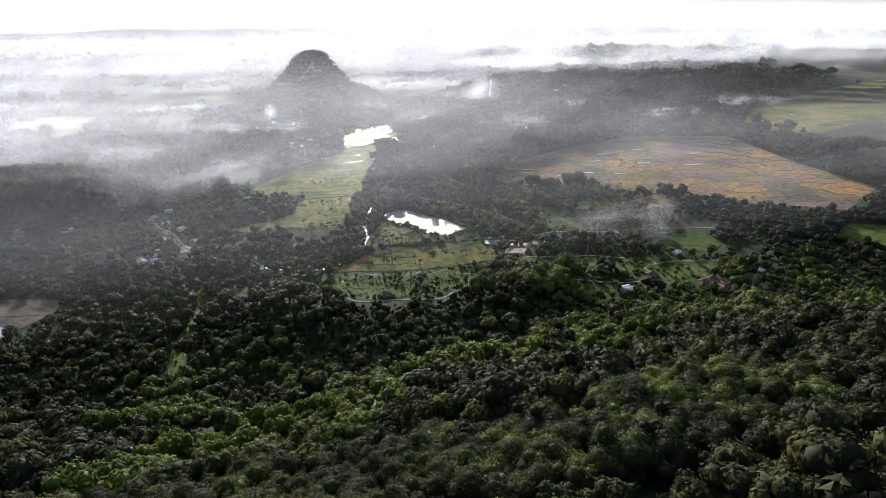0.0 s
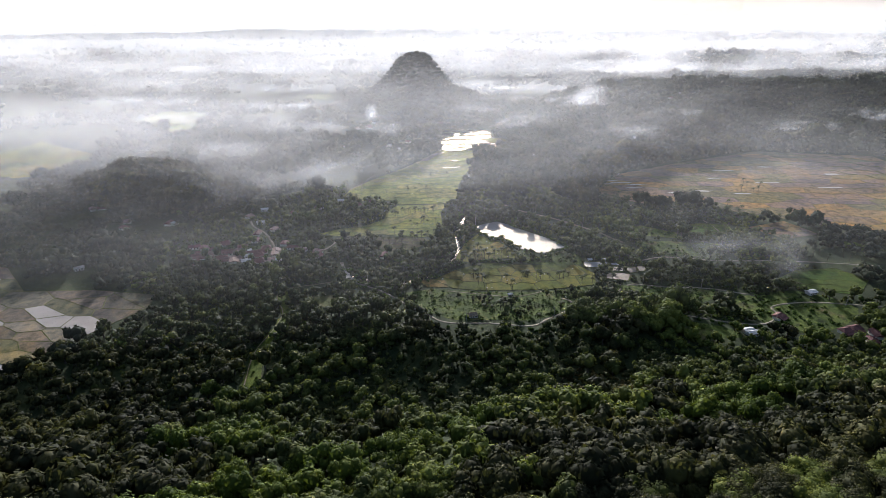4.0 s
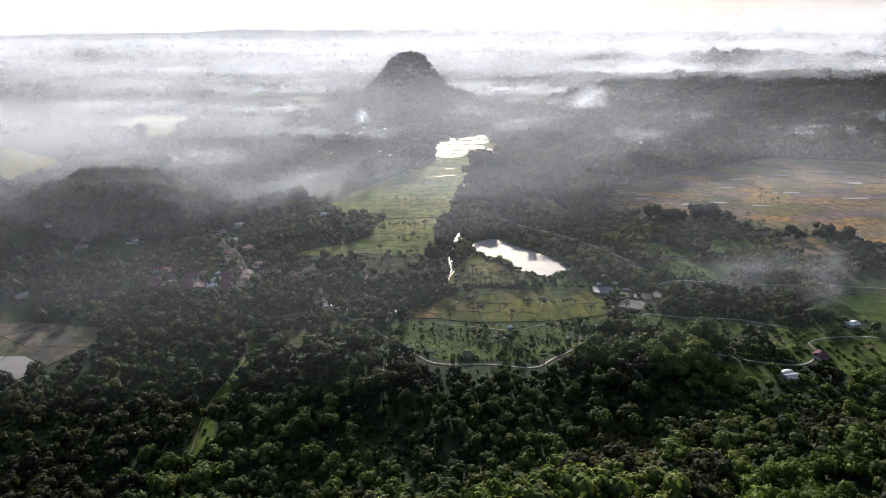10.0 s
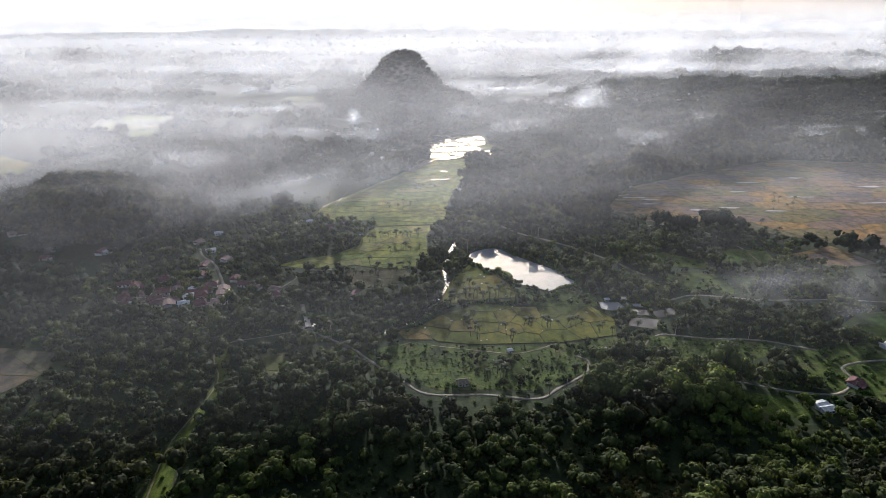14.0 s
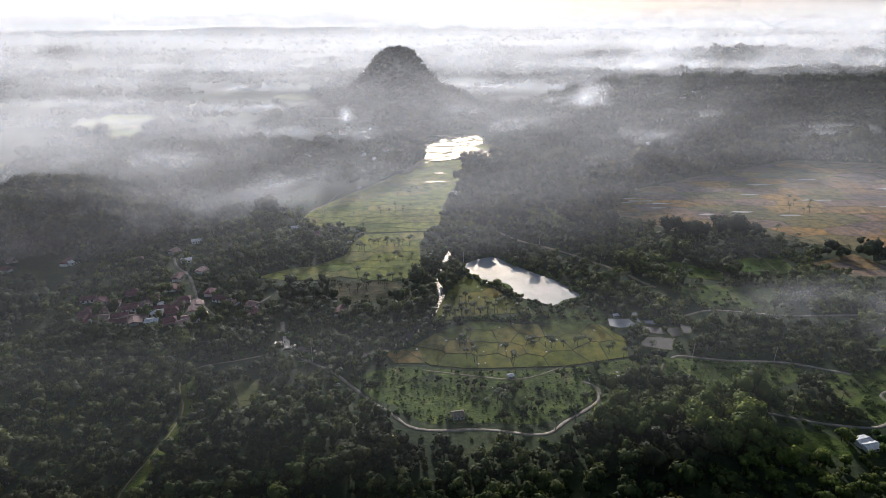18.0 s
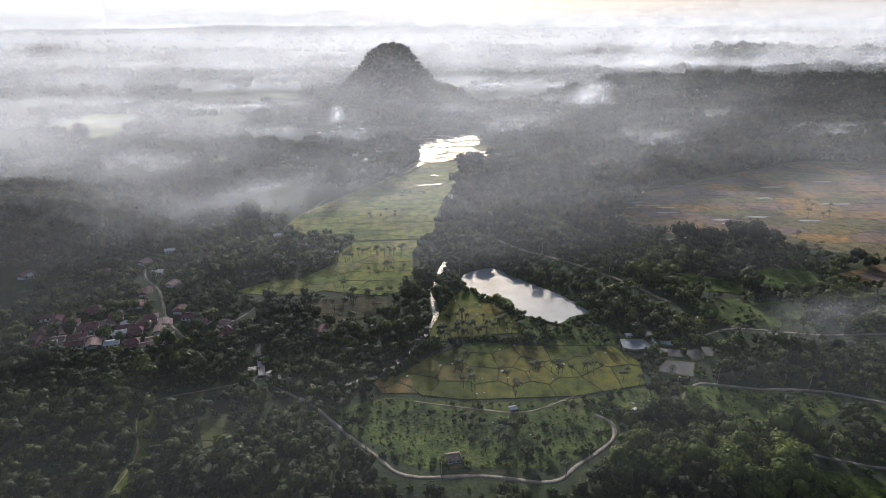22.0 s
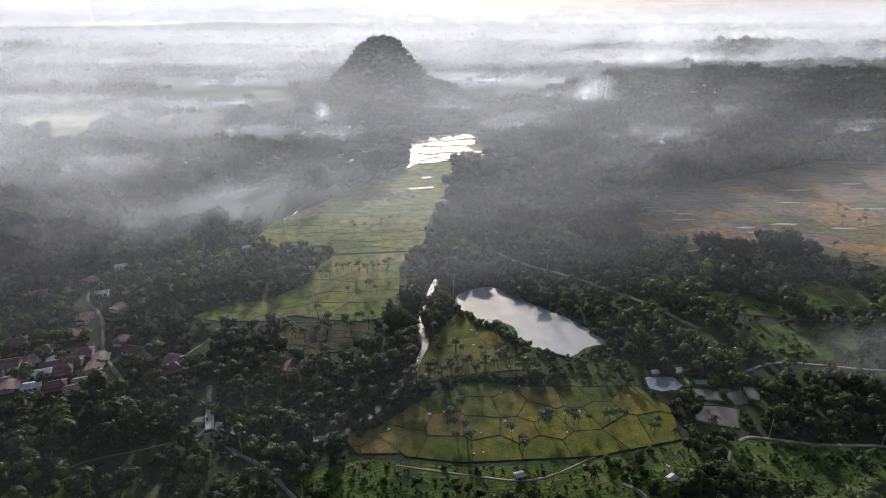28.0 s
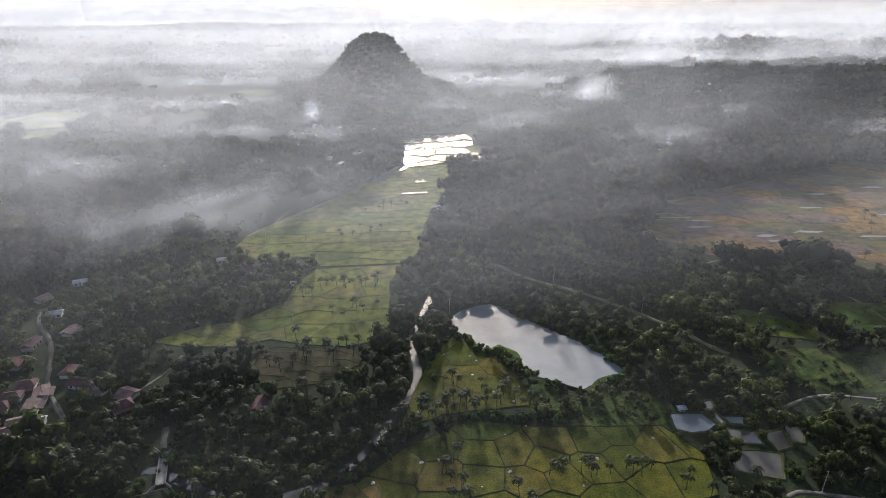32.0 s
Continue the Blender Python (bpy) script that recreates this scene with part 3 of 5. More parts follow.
def field(name, label, outline, length, depth, turn, material, seed, wet=0.0, wet_material=None, bund=0.45, lift=0.10, bank=None, centres=None, high=0.16):
    """A field: a plot a part, and the grassy banks between them."""
    rng = random.Random(seed)
    base = new(name)
    x0, y0 = np.mean(outline, axis=0)
    base.location = (x0, y0, 0)
    tagged(base, label, "field", kind="structure")
    bv, bf = [], []
    for w in cells(outline, length, depth, turn, rng, centres):
        w, inner = inset(w, bund)
        if len(w) < 3:
            continue
        zt = rng.uniform(-0.03, 0.05) + lift
        gz = max(float(ground_z(w[:, 0], w[:, 1]).max()), 0)
        bm = bmesh.new()
        bm.faces.new([bm.verts.new((x - x0, y - y0, zt + gz)) for x, y in inner])
        bmesh.ops.triangulate(bm, faces=bm.faces[:])
        is_wet = rng.random() < wet
        part("plot", bm, wet_material if is_wet else material, base, "flooded plot" if is_wet and wet < 1 else "")
        n, k = len(w), len(bv)
        top = (w + inner) / 2
        bv += [(x - x0, y - y0, 0.02 + gz) for x, y in w + (w - inner) * 0.3] + [(x - x0, y - y0, lift + high + gz) for x, y in w] + [(x - x0, y - y0, lift + high - 0.02 + gz) for x, y in top] + [(x - x0, y - y0, zt - 0.05 + gz) for x, y in inner]
        for i in range(n):
            j = (i + 1) % n
            for r in range(3):
                bf.append((k + r * n + i, k + r * n + j, k + (r + 1) * n + j, k + (r + 1) * n + i))
    b = sheet("bund", bv, bf, bank or M_BUND)
    b.parent = base
    return base


field("rice_field", "green rice paddies divided by dark grassy bunds", FIELD_A, 20, 12, 8, M_RICE, 1, bund=0.3,
      centres=[(-107, -5), (-94, 1), (-90, -10), (-77, -8), (-69, 4), (-132, -7), (-117, -10), (-58, -13), (-47, 3), (-41, -10), (-105, -17), (-93, 12), (-52, 31), (-71, 38),
               (-44, 14), (-58, 15), (-66, -22), (-52, 53), (-59, 59), (-72, 54), (-36, 56), (-38, 33), (-80, 18), (-124, -2)])
field("vegetable_plot", "brown garden beds below the green paddies", GARDEN, 14, 6, -20, M_SOIL, 30, bund=0.35)
field("rice_field", "stepped green paddies running up the valley", FIELD_A2, 38, 15, -4, M_RICE, 2, bund=0.4)
field("rice_field", "yellow-green paddies between river and pond", FIELD_B, 17, 15, 75, M_PADDY, 3, bund=0.2)
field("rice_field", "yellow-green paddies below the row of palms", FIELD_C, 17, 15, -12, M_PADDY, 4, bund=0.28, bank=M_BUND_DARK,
      centres=[(-3, -90), (-6, -104), (5, -104), (15, -110), (34, -102), (30, -116), (43, -114), (22, -101), (45, -100), (57, -110), (50, -124), (71, -108), (60, -125), (6, -119),
               (19, -119), (-9, -115), (-22, -98), (-22, -112), (-36, -106), (-42, -118), (-24, -126), (-6, -129), (12, -131), (30, -131)])
field("rice_field", "bare ochre plot beside the river bend", FIELD_RED, 14, 9, -8, M_OCHRE, 5)
field("rice_field", "wide harvested plain in ochre, brown and dull green strips", FIELD_D, 40, 19, -9, M_RIPE, 6, bund=0.3)
for k, (cx0, cy0, wide, deep) in enumerate(((186, 115, 34, 4), (200, 106, 30, 4), (178, 124, 30, 3), (168, 112, 20, 3), (192, 94, 26, 3), (228, 72, 18, 6), (232, 62, 22, 4), (262, 74, 26, 7), (330, 150, 30, 6),
                                            (300, 120, 22, 5), (352, 96, 40, 5), (390, 160, 26, 6), (410, 70, 40, 5), (300, 60, 24, 5), (450, 120, 36, 6))):
    wide, deep = wide * 0.75, deep * 0.7
    o = [(cx0 + wide * 0.5 * math.cos(a) + 3 * math.sin(5 * a + k), cy0 + deep * (0.5 * math.sin(a) + 0.2 * math.sin(3 * a + 2 * k)) - 0.12 * wide * 0.5 * math.cos(a)) for a in np.linspace(0, 6.2832, 11)[:-1]]
    tagged(flat("water_puddle", o, 0.22 + max(0.0, float(ground_z(cx0, cy0))), M_DAMP), "shallow pale water standing on a harvested plot", "puddle", kind="structure")
field("rice_field", "pale green fields by the far ridge", FIELD_E, 70, 40, -20, M_PADDY, 7)
field("rice_field", "bright green paddies among trees", FIELD_F, 26, 16, -20, M_GRASS, 8)
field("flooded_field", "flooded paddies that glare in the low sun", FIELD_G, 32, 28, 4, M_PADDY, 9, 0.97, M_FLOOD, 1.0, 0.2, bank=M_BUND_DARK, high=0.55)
for k, poly in enumerate(([(-34, 238), (-22, 263), (-4, 287), (3, 282), (-14, 256), (-24, 238)], [(-10, 199), (12, 200), (13, 205), (-9, 204)], [(6, 230), (15, 231), (14, 239), (5, 238)], [(60, 300), (96, 306), (98, 316), (64, 312)])):
    field("flooded_field", "narrow flooded strip glinting in the sun", poly, 20, 12, 10, M_FLOOD, 60 + k, 1.0, M_FLOOD, 0.4, 0.5)
v, f = ribbon(curve([(-121, 122), (-114, 134), (-106, 144), (-100, 164), (-94, 177)]), 0.8, 0.45)
tagged(sheet("water_3", v, f, M_FLOOD), "narrow ditch glinting along the edge of the paddies", "ditch", kind="structure")
field("flooded_field", "muddy flooded paddies beside the woods", FIELD_H, 24, 12, -28, M_STUBBLE, 10, 0.16, M_DAMP, 0.35,
      centres=[(-361, -124), (-332, -137), (-349, -143), (-321, -150), (-315, -134), (-304, -128), (-293, -119), (-288, -152), (-272, -125), (-265, -141), (-308, -165), (-333, -157),
               (-301, -176), (-293, -164), (-306, -188), (-322, -174), (-317, -200), (-388, -73), (-372, -66), (-407, -37), (-361, -84), (-375, -97), (-302, -108), (-304, -145),
               (-347, -159), (-338, -182), (-258, -120), (-340, -112), (-400, -100), (-385, -130), (-330, -200), (-370, -150), (-430, -60)])
field("rice_field", "small light green meadow ringed by trees", FIELD_K, 24, 16, -30, M_GRASS, 11)
field("rice_field", "small dull meadow ringed by trees", FIELD_L, 22, 16, -10, M_GRASS, 12)
field("rice_field", "green terraces around a lone farmhouse", FIELD_N, 20, 9, -14, M_GRASS, 22, bund=0.2)
field("rice_field", "pale fields behind the wooded knoll", FIELD_P, 40, 24, 20, M_PADDY, 23, bund=0.3)
field("rice_field", "small ochre field below the plain", FIELD_Q, 20, 12, -14, M_RIPE, 24, bund=0.2)
field("rice_field", "hazy light fields beyond the groves", FIELD_R, 46, 30, 10, M_RICE, 25, bund=0.3)
field("vegetable_plot", "bare dark garden plot by the forest path", FIELD_S, 12, 9, -14, M_BUND, 26, bund=0.2)
for label, poly in (("rough grassy slope with weeds and low shrubs", SCRUB), ("bright grass patch by the lane", OPEN_GREEN), ("garden plots and grass beside the hamlet lane", OPEN_R),
                    ("rough grass beside the fish ponds", OPEN_S), ("weedy clearing among the groves", FIELD_M), ("damp grassy bank below the pond", BANK)):
    o = curve(poly, 4, True)
    mid = o.mean(axis=0)
    rings = [mid + (o - mid) * u for u in (1.0, 0.8, 0.55, 0.28)]
    v = np.vstack(rings + [mid[None]])
    v = np.column_stack([v, ground_z(v[:, 0], v[:, 1]) + 0.05])
    n, f = len(o), []
    for k in range(3):
        for i in range(n):
            j = (i + 1) % n
            f += [(k * n + i, k * n + j, (k + 1) * n + j), (k * n + i, (k + 1) * n + j, (k + 1) * n + i)]
    f += [(3 * n + i, 3 * n + (i + 1) % n, 4 * n) for i in range(n)]
    tagged(sheet("meadow", v, f, M_MEADOW), label, "grassland", kind="structure")
o = LINES["path_l"][0]
v, f = ribbon(o[(o[:, 1] < -118)] + (3.5, 0), 4.6, 0.05, 0.3)
tagged(sheet("meadow", v, f, M_GRASS), "bright grassy strip along the forest path", "grassland", kind="structure")
rng = random.Random(40)
for k in POOLS:
    w, inner = inset(np.array(POOLS[k], dtype=float), 0.5)
    base = new("fish_pond")
    x0, y0 = w.mean(axis=0)
    base.location = (x0, y0, 0)
    tagged(base, "shallow fish pond with earth banks", "pond", "fish ponds", "structure")
    bm = bmesh.new()
    bm.faces.new([bm.verts.new((x - x0, y - y0, 0.2)) for x, y in inner])
    part("water_surface", bm, M_WATER if k in "aefg" else M_FLOOD if k in "bdh" else M_MUD, base)
    outer, bm = w + (w - inner) * 1.6, bmesh.new()
    rings = [[bm.verts.new((x - x0, y - y0, z)) for x, y in p] for p, z in ((outer, -0.05), (w + (w - inner) * 0.3, 0.36), (w, 0.34), (inner, 0.1))]
    for a, b in zip(rings, rings[1:]):
        for i in range(len(w)):
            bm.faces.new((a[i - 1], a[i], b[i], b[i - 1]))
    part("bank", bm, M_BUND, base)

# ---------------------------------------------------------------- trees


BALL = bmesh.new()
bmesh.ops.create_icosphere(BALL, subdivisions=1, radius=1.0)
ICO = np.array([q.co[:] for q in BALL.verts]), [tuple(q.index for q in f.verts) for f in BALL.faces]
BALL.free()


def crown_shape(rng, radius, height, tufts, leaf, lobes=7, plain=False):
    """A lumpy crown of folded leaf tufts over dark inner masses, its foot at z = 0. Corners and triangles."""
    v, f = [], []
    parts = [((radius * rng.uniform(-0.15, 0.15), radius * rng.uniform(-0.15, 0.15), height * rng.uniform(0.45, 0.62)), radius * rng.uniform(0.58, 0.74))]
    for i in range(lobes - 1):
        a, u = i * 2.399 + rng.uniform(-0.6, 0.6), rng.uniform(0.4, 0.85)
        parts.append(((radius * u * math.cos(a), radius * u * math.sin(a), height * rng.uniform(0.25, 0.72)), radius * rng.uniform(0.3, 0.6)))
    for (x, y, z), r in parts:
        k, q = len(v), r * 0.86
        if plain:
            v += [(x + q, y, z), (x - q, y, z), (x, y + q, z), (x, y - q, z), (x, y, z + q), (x, y, z - q)]
            f += [(k + a, k + b, k + c) for a, b, c in ((0, 2, 4), (2, 1, 4), (1, 3, 4), (3, 0, 4), (2, 0, 5), (1, 2, 5), (3, 1, 5), (0, 3, 5))]
        else:
            v += [(x + q * p[0] * rng.uniform(0.85, 1.1), y + q * p[1] * rng.uniform(0.85, 1.1), z + q * p[2] * rng.uniform(0.85, 1.1)) for p in ICO[0]]
            f += [tuple(k + i for i in t) for t in ICO[1]]
    total = sum(r * r for _, r in parts)
    for (x, y, z), r in parts:
        for _ in range(max(4, int(tufts * r * r / total))):
            d = Vector((rng.gauss(0, 1), rng.gauss(0, 1), rng.gauss(0.35, 0.9))).normalized()
            if d.z < -0.5:
                d.z *= -1
            c = Vector((x, y, z)) + d * r * rng.uniform(0.84, 1.06)
            n = (d + 0.42 * Vector((rng.uniform(-1, 1), rng.uniform(-1, 1), rng.uniform(-0.6, 1)))).normalized()
            t = n.orthogonal().normalized()
            t.rotate(Matrix.Rotation(rng.uniform(0, 6.28), 3, n))
            b, s = n.cross(t), leaf * rng.uniform(0.6, 1.3)
            k = len(v)
            v += [tuple(c + t * s), tuple(c + b * s * 0.7 - n * s * 0.35), tuple(c - t * s * 0.9), tuple(c - b * s * 0.7 - n * s * 0.35)]
            f += [(k, k + 1, k + 2), (k, k + 2, k + 3)]
    return np.array(v), np.array(f)


def trunk_shape(r0, r1, height, sides=5, bend=0.3, limbs=0, rng=None, reach=2.0):
    """A tapered, slightly bent trunk with limbs. Corners and triangles."""
    v, f = [], []

    def tube(points, radii):
        k = len(v)
        for (x, y, z), r in zip(points, radii):
            v.extend((x + r * math.cos(6.2832 * i / sides), y + r * math.sin(6.2832 * i / sides), z) for i in range(sides))
        for j in range(len(points) - 1):
            for i in range(sides):
                a, b = k + j * sides + i, k + j * sides + (i + 1) % sides
                f.extend([(a, b, b + sides), (a, b + sides, a + sides)])

    hs = [0, 0.3, 0.65, 1.0]
    tube([(bend * h * h, bend * 0.5 * math.sin(3 * h), height * h) for h in hs], [r0 * (1.35 if h == 0 else 1) + (r1 - r0) * h for h in hs])
    for i in range(limbs):
        a = i * 6.2832 / limbs + rng.uniform(-0.4, 0.4)
        h = height * rng.uniform(0.55, 0.9)
        tube([(bend * 0.5, 0, h), (reach * 0.5 * math.cos(a), reach * 0.5 * math.sin(a), h + reach * 0.45), (reach * math.cos(a), reach * math.sin(a), h + reach)],
             [r1 * 0.8, r1 * 0.55, r1 * 0.25])
    return np.array(v), np.array(f)


def stamped(shapes, places, pick):
    """Copies of shapes at places (x, y, z, scale, turn), joined: corners and triangles."""
    vs, fs, k = [], [], 0
    for i, (v, f) in enumerate(shapes):
        p = places[pick == i]
        if not len(p):
            continue
        c, s = np.cos(p[:, 4])[:, None], np.sin(p[:, 4])[:, None]
        q = np.empty((len(p), len(v), 3))
        q[..., 0] = p[:, 0:1] + p[:, 3:4] * (v[:, 0] * c - v[:, 1] * s)
        q[..., 1] = p[:, 1:2] + p[:, 3:4] * (v[:, 0] * s + v[:, 1] * c)
        q[..., 2] = p[:, 2:3] + p[:, 5:6] * v[:, 2]
        vs.append(q.reshape(-1, 3))
        fs.append((f[None] + (k + np.arange(len(p)) * len(v))[:, None, None]).reshape(-1, 3))
        k += len(p) * len(v)
    return np.vstack(vs), np.vstack(fs)


def scattered(x0, x1, y0, y1, gap, seed, jitter=0.62):
    r = np.random.RandomState(seed)
    xs, ys = np.meshgrid(np.arange(x0, x1, gap), np.arange(y0, y1, gap * 0.9))
    xs = xs + (np.arange(xs.shape[0]) % 2)[:, None] * gap / 2
    return (xs + r.uniform(-jitter, jitter, xs.shape) * gap).ravel(), (ys + r.uniform(-jitter, jitter, ys.shape) * gap).ravel(), r


def clear_of(x, y, margin=2.5):
    """True where a tree may stand: off fields, water, roads and yards, and off their camera side so that they show."""
    ok = np.ones(len(x), dtype=bool)
    for poly in OPEN:
        ok &= ~inside(poly, x, y) & ~inside(poly, x, y + 7)
    for poly in POOLS.values():
        ok &= ~inside(poly, x, y) & ~inside(poly, x, y + 7)
    ok &= ~inside(POND, x, y) & (away(POND, x, y, True) > 2.2)
    ok &= ~inside(POND, x, y + 7)
    ok &= (away(RIVER, x, y) > np.where(y < -90, 1.9, 2.6)) & ((away(RIVER, x, y + 6) > 3) | (y < -70) | (y > -20) | (np.sin(y * 0.55) > 0.2))
    for hx, hy in YARDS:
        wide = 7.5 if hy > 150 else 5.0
        ok &= ((x - hx) / wide) ** 2 + ((y - hy + 0.3 * wide) / (1.3 * wide if hy > 150 else 5.5)) ** 2 > 1
    ok &= away(LINES["bund_road"][0], x, y + 7) > 6.5
    for line, w in LINES.values():
        ok &= (away(line, x, y) > w / 2 + margin) & (away(line, x, y + 5) > w / 2 + 1) & (away(line, x, y + 9) > w / 2)
    return ok


def wood(name, label, x, y, r, size, spread, shapes, material, trunk=None, smooth=False):
    """Many trees as one mass: uneven crowns on the ground; the trunks are a part."""
    s = size * (1 + spread * r.uniform(-1, 1, len(x))) * (1 + 0.24 * wavy(x, y, 17, 9) + 0.3 * wavy(x, y, 48, 11))
    z = ground_z(x, y)
    tall = s * r.uniform(0.8, 1.25, len(x))
    p = np.column_stack([x, y, z, s, r.uniform(0, 6.28, len(x)), tall])
    pick = r.randint(0, len(shapes), len(x))
    ob = sheet(name, *stamped(shapes, p, pick), material, smooth)
    tagged(ob, label, "trees", kind="stuff")
    if trunk:
        t = sheet("trunks", *stamped([trunk], p, np.zeros(len(x), dtype=int)), M_BARK)
        t.parent = ob
    return ob


rng = random.Random(7)


def lifted(shape, up):
    return shape[0] + (0, 0, up), shape[1]


FULL = [lifted(crown_shape(rng, 0.62, 0.85, 165, 0.076, 5), 0.28) for _ in range(5)]
MID = [lifted(crown_shape(rng, 0.60, 0.9, 58, 0.11, 3), 0.16) for _ in range(5)]
LOOSE = [lifted(crown_shape(rng, 0.62, 0.9, 26, 0.17, 3, True), 0.16) for _ in range(5)]
FAR = [lifted(crown_shape(rng, 0.62, 0.8, 16, 0.22, 3, True), 0.28) for _ in range(4)]
SOFT = [lifted(crown_shape(rng, 0.66, 0.8, 24, 0.15, 5), 0.12) for _ in range(5)]
TRUNK = trunk_shape(0.045, 0.028, 0.75, 4, 0.05)

# the wooded hill behind and below the camera's way
x, y, r = scattered(-430, 420, -470, -186, 7.2, 11)
ok = clear_of(x, y)
near = (y > -434) & (y < -384) & (x > -190) & (x < 70)
clearing = (((x - 18) / 21) ** 2 + ((y + 264) / 24) ** 2 < 1) & (r.random_sample(len(x)) < 0.9)
strip = away(LINES["path_l"][0] + (3.5, 0), x, y) < 6.5
keep = ok & ~near & ~clearing & ~strip
bright = np.zeros(len(x), dtype=bool)
for bx, by, bw, bd in ((-120, -342, 52, 17), (-78, -320, 36, 13), (-148, -366, 36, 15), (-48, -300, 20, 10), (52, -322, 40, 16), (-160, -300, 34, 18), (-178, -240, 24, 12), (110, -300, 24, 10)):
    bright |= ((x - bx) / bw) ** 2 + ((y - by - 0.3 * (x - bx)) / bd) ** 2 + 0.5 * wavy(x, y, 9, 5) < 0.8
bright &= y < -225
dusky = (x + 0.35 * (y + 380) > -45 + 30 * wavy(x, y, 40, 27)) & (y < -330) | (wavy(x, y, 30, 29) > 0.45) | (x < -170 + 25 * wavy(x, y, 35, 7))
for label, zone, shapes, leaves, size in (("dense evergreen hillside forest of rounded crowns", keep & (y < -345) & ~bright & ~dusky, FULL, M_LEAF, 1.0),
                                          ("dark olive rounded crowns of the hillside forest", keep & (y < -345) & ~bright & dusky, FULL, M_LEAF_DARK, 1.05),
                                          ("bright green bamboo thickets among the darker forest", keep & bright, FULL, M_BAMBOO, 0.85),
                                          ("lower hillside forest with mixed crowns", keep & (y >= -345) & ~bright & ~dusky, MID, M_LEAF, 1.0),
                                          ("dark stands in the lower hillside forest", keep & (y >= -345) & ~bright & dusky, MID, M_LEAF_DARK, 1.1)):
    wood("forest", label, x[zone], y[zone], r, (6.2 + 2.6 * step(-215, -320, y[zone])) * size, 0.42, shapes, leaves, TRUNK)
near_x, near_y = x[ok & near], y[ok & near]
x, y, r = scattered(-430, 420, -640, -470, 9.5, 16)
wood("forest", "forest on the upper slope of the hill", x, y, r, 9.5, 0.3, LOOSE, M_LEAF_DARK)

# the valley's woods and groves
x, y, r = scattered(-470, 640, -186, 500, 7.4, 12)
ok = clear_of(x, y)
hx = inside(VILLAGE, x, y) | inside(HAMLET, x, y)
ok &= ~(hx & (r.random_sample(len(x)) < 0.5))
ok &= wavy(x, y, 26, 13) > np.where(x > 60, -0.62, -0.78)
gaps = (wavy(x, y, 42, 17) > -0.35) & (wavy(x, y * 1.2, 52, 31) + 0.25 * step(60, 200, x) > -0.22)
close = (y < 110) & (x > -270) & (x < 260)
wood("valley_woods", "dark mixed trees of gardens and groves on the valley floor", x[ok & close], y[ok & close], r, 6.4, 0.45, MID, M_LEAF_VALLEY, TRUNK)
wood("valley_woods", "hazy groves along the fields up the valley", x[ok & ~close & gaps], y[ok & ~close & gaps], r, 7.6 * (1 + 0.6 * wavy(x[ok & ~close & gaps], y[ok & ~close & gaps], 34, 21)), 0.3, SOFT, M_LEAF_FAR, smooth=True)
x, y, r = scattered(-80, 74, -182, -126, 5.5, 29)
ok = inside(SCRUB, x, y) & ((wavy(x, y, 13, 33) > 0.3) | (np.hypot(x + 2, (y + 152) * 1.3) < 9))
for line, w in LINES.values():
    ok &= (away(line, x, y) > w / 2 + 2) & (away(line, x, y + 5) > w / 2 + 1)
wood("slope_trees", "dark bushy trees in clumps on the grassy slope", x[ok], y[ok], r, 4.6, 0.4, MID, M_LEAF_VALLEY, TRUNK)
x, y, r = scattered(-470, 700, 20, 520, 12.5, 28)
ok = clear_of(x, y) & (wavy(x, y * 1.2, 52, 31) + 0.25 * step(60, 200, x) > 0.12) & ((y > 110) | (x > 70) | (x < -250))
wood("valley_woods", "clumps of taller trees standing over the groves", x[ok], y[ok], r, 12.5, 0.4, FULL, M_LEAF_FAR)
x, y, r = scattered(18, 72, -100, -56, 4.6, 15)
ok = inside(BANK, x, y) & ~inside(POND, x, y + 3) & (away(POND, x, y, True) > 1.5) & (r.random_sample(len(x)) < 0.6)
wood("bank_trees", "small trees and bushes on the pond's bank", x[ok], y[ok], r, 3.4, 0.4, MID, M_LEAF_VALLEY)

x, y, r = scattered(24, 128, -212, -142, 6.0, 61)
ok = clear_of(x, y, 1.5) & (((x - 72) / 48) ** 2 + ((y + 180) / 30) ** 2 < 1)
wood("knoll_trees", "tall dark trees crowding a knoll beside the lane", x[ok], y[ok], r, 8.5, 0.4, FULL, M_LEAF, TRUNK)
x, y, r = scattered(-420, -225, 20, 180, 8.0, 62)
ok = ((x + 300) / 85) ** 2 + ((y - 100) / 55) ** 2 < 1 + 0.3 * wavy(x, y, 30, 3)
wood("knoll_trees", "dark tall wood on the knoll west of the paddies", x[ok], y[ok], r, 13.5, 0.35, FULL, M_LEAF_DARK)
x, y, r = scattered(0, 150, 60, 360, 8.5, 64)
ok = clear_of(x, y) & (wavy(x, y, 24, 3) > -0.35)
wood("valley_woods", "dark groves between the paddies and the harvested plain", x[ok], y[ok], r, 8.5 * (1 + 0.4 * wavy(x[ok], y[ok], 28, 15)), 0.35, MID, M_LEAF_FAR)
rim = curve([(112, 60), (140, 104), (170, 150), (204, 182), (276, 208), (336, 208), (437, 270), (520, 262)])
x, y, r = scattered(90, 540, 40, 330, 8.0, 65)
ok = clear_of(x, y) & (away(rim, x, y) < 20 + 8 * wavy(x, y, 40, 3))
wood("ridge_woods", "tall dark trees lining the far edge of the plain", x[ok], y[ok], r, 13.0 * (1 + 0.35 * wavy(x[ok], y[ok], 36, 15)), 0.3, FULL, M_LEAF_DARK)
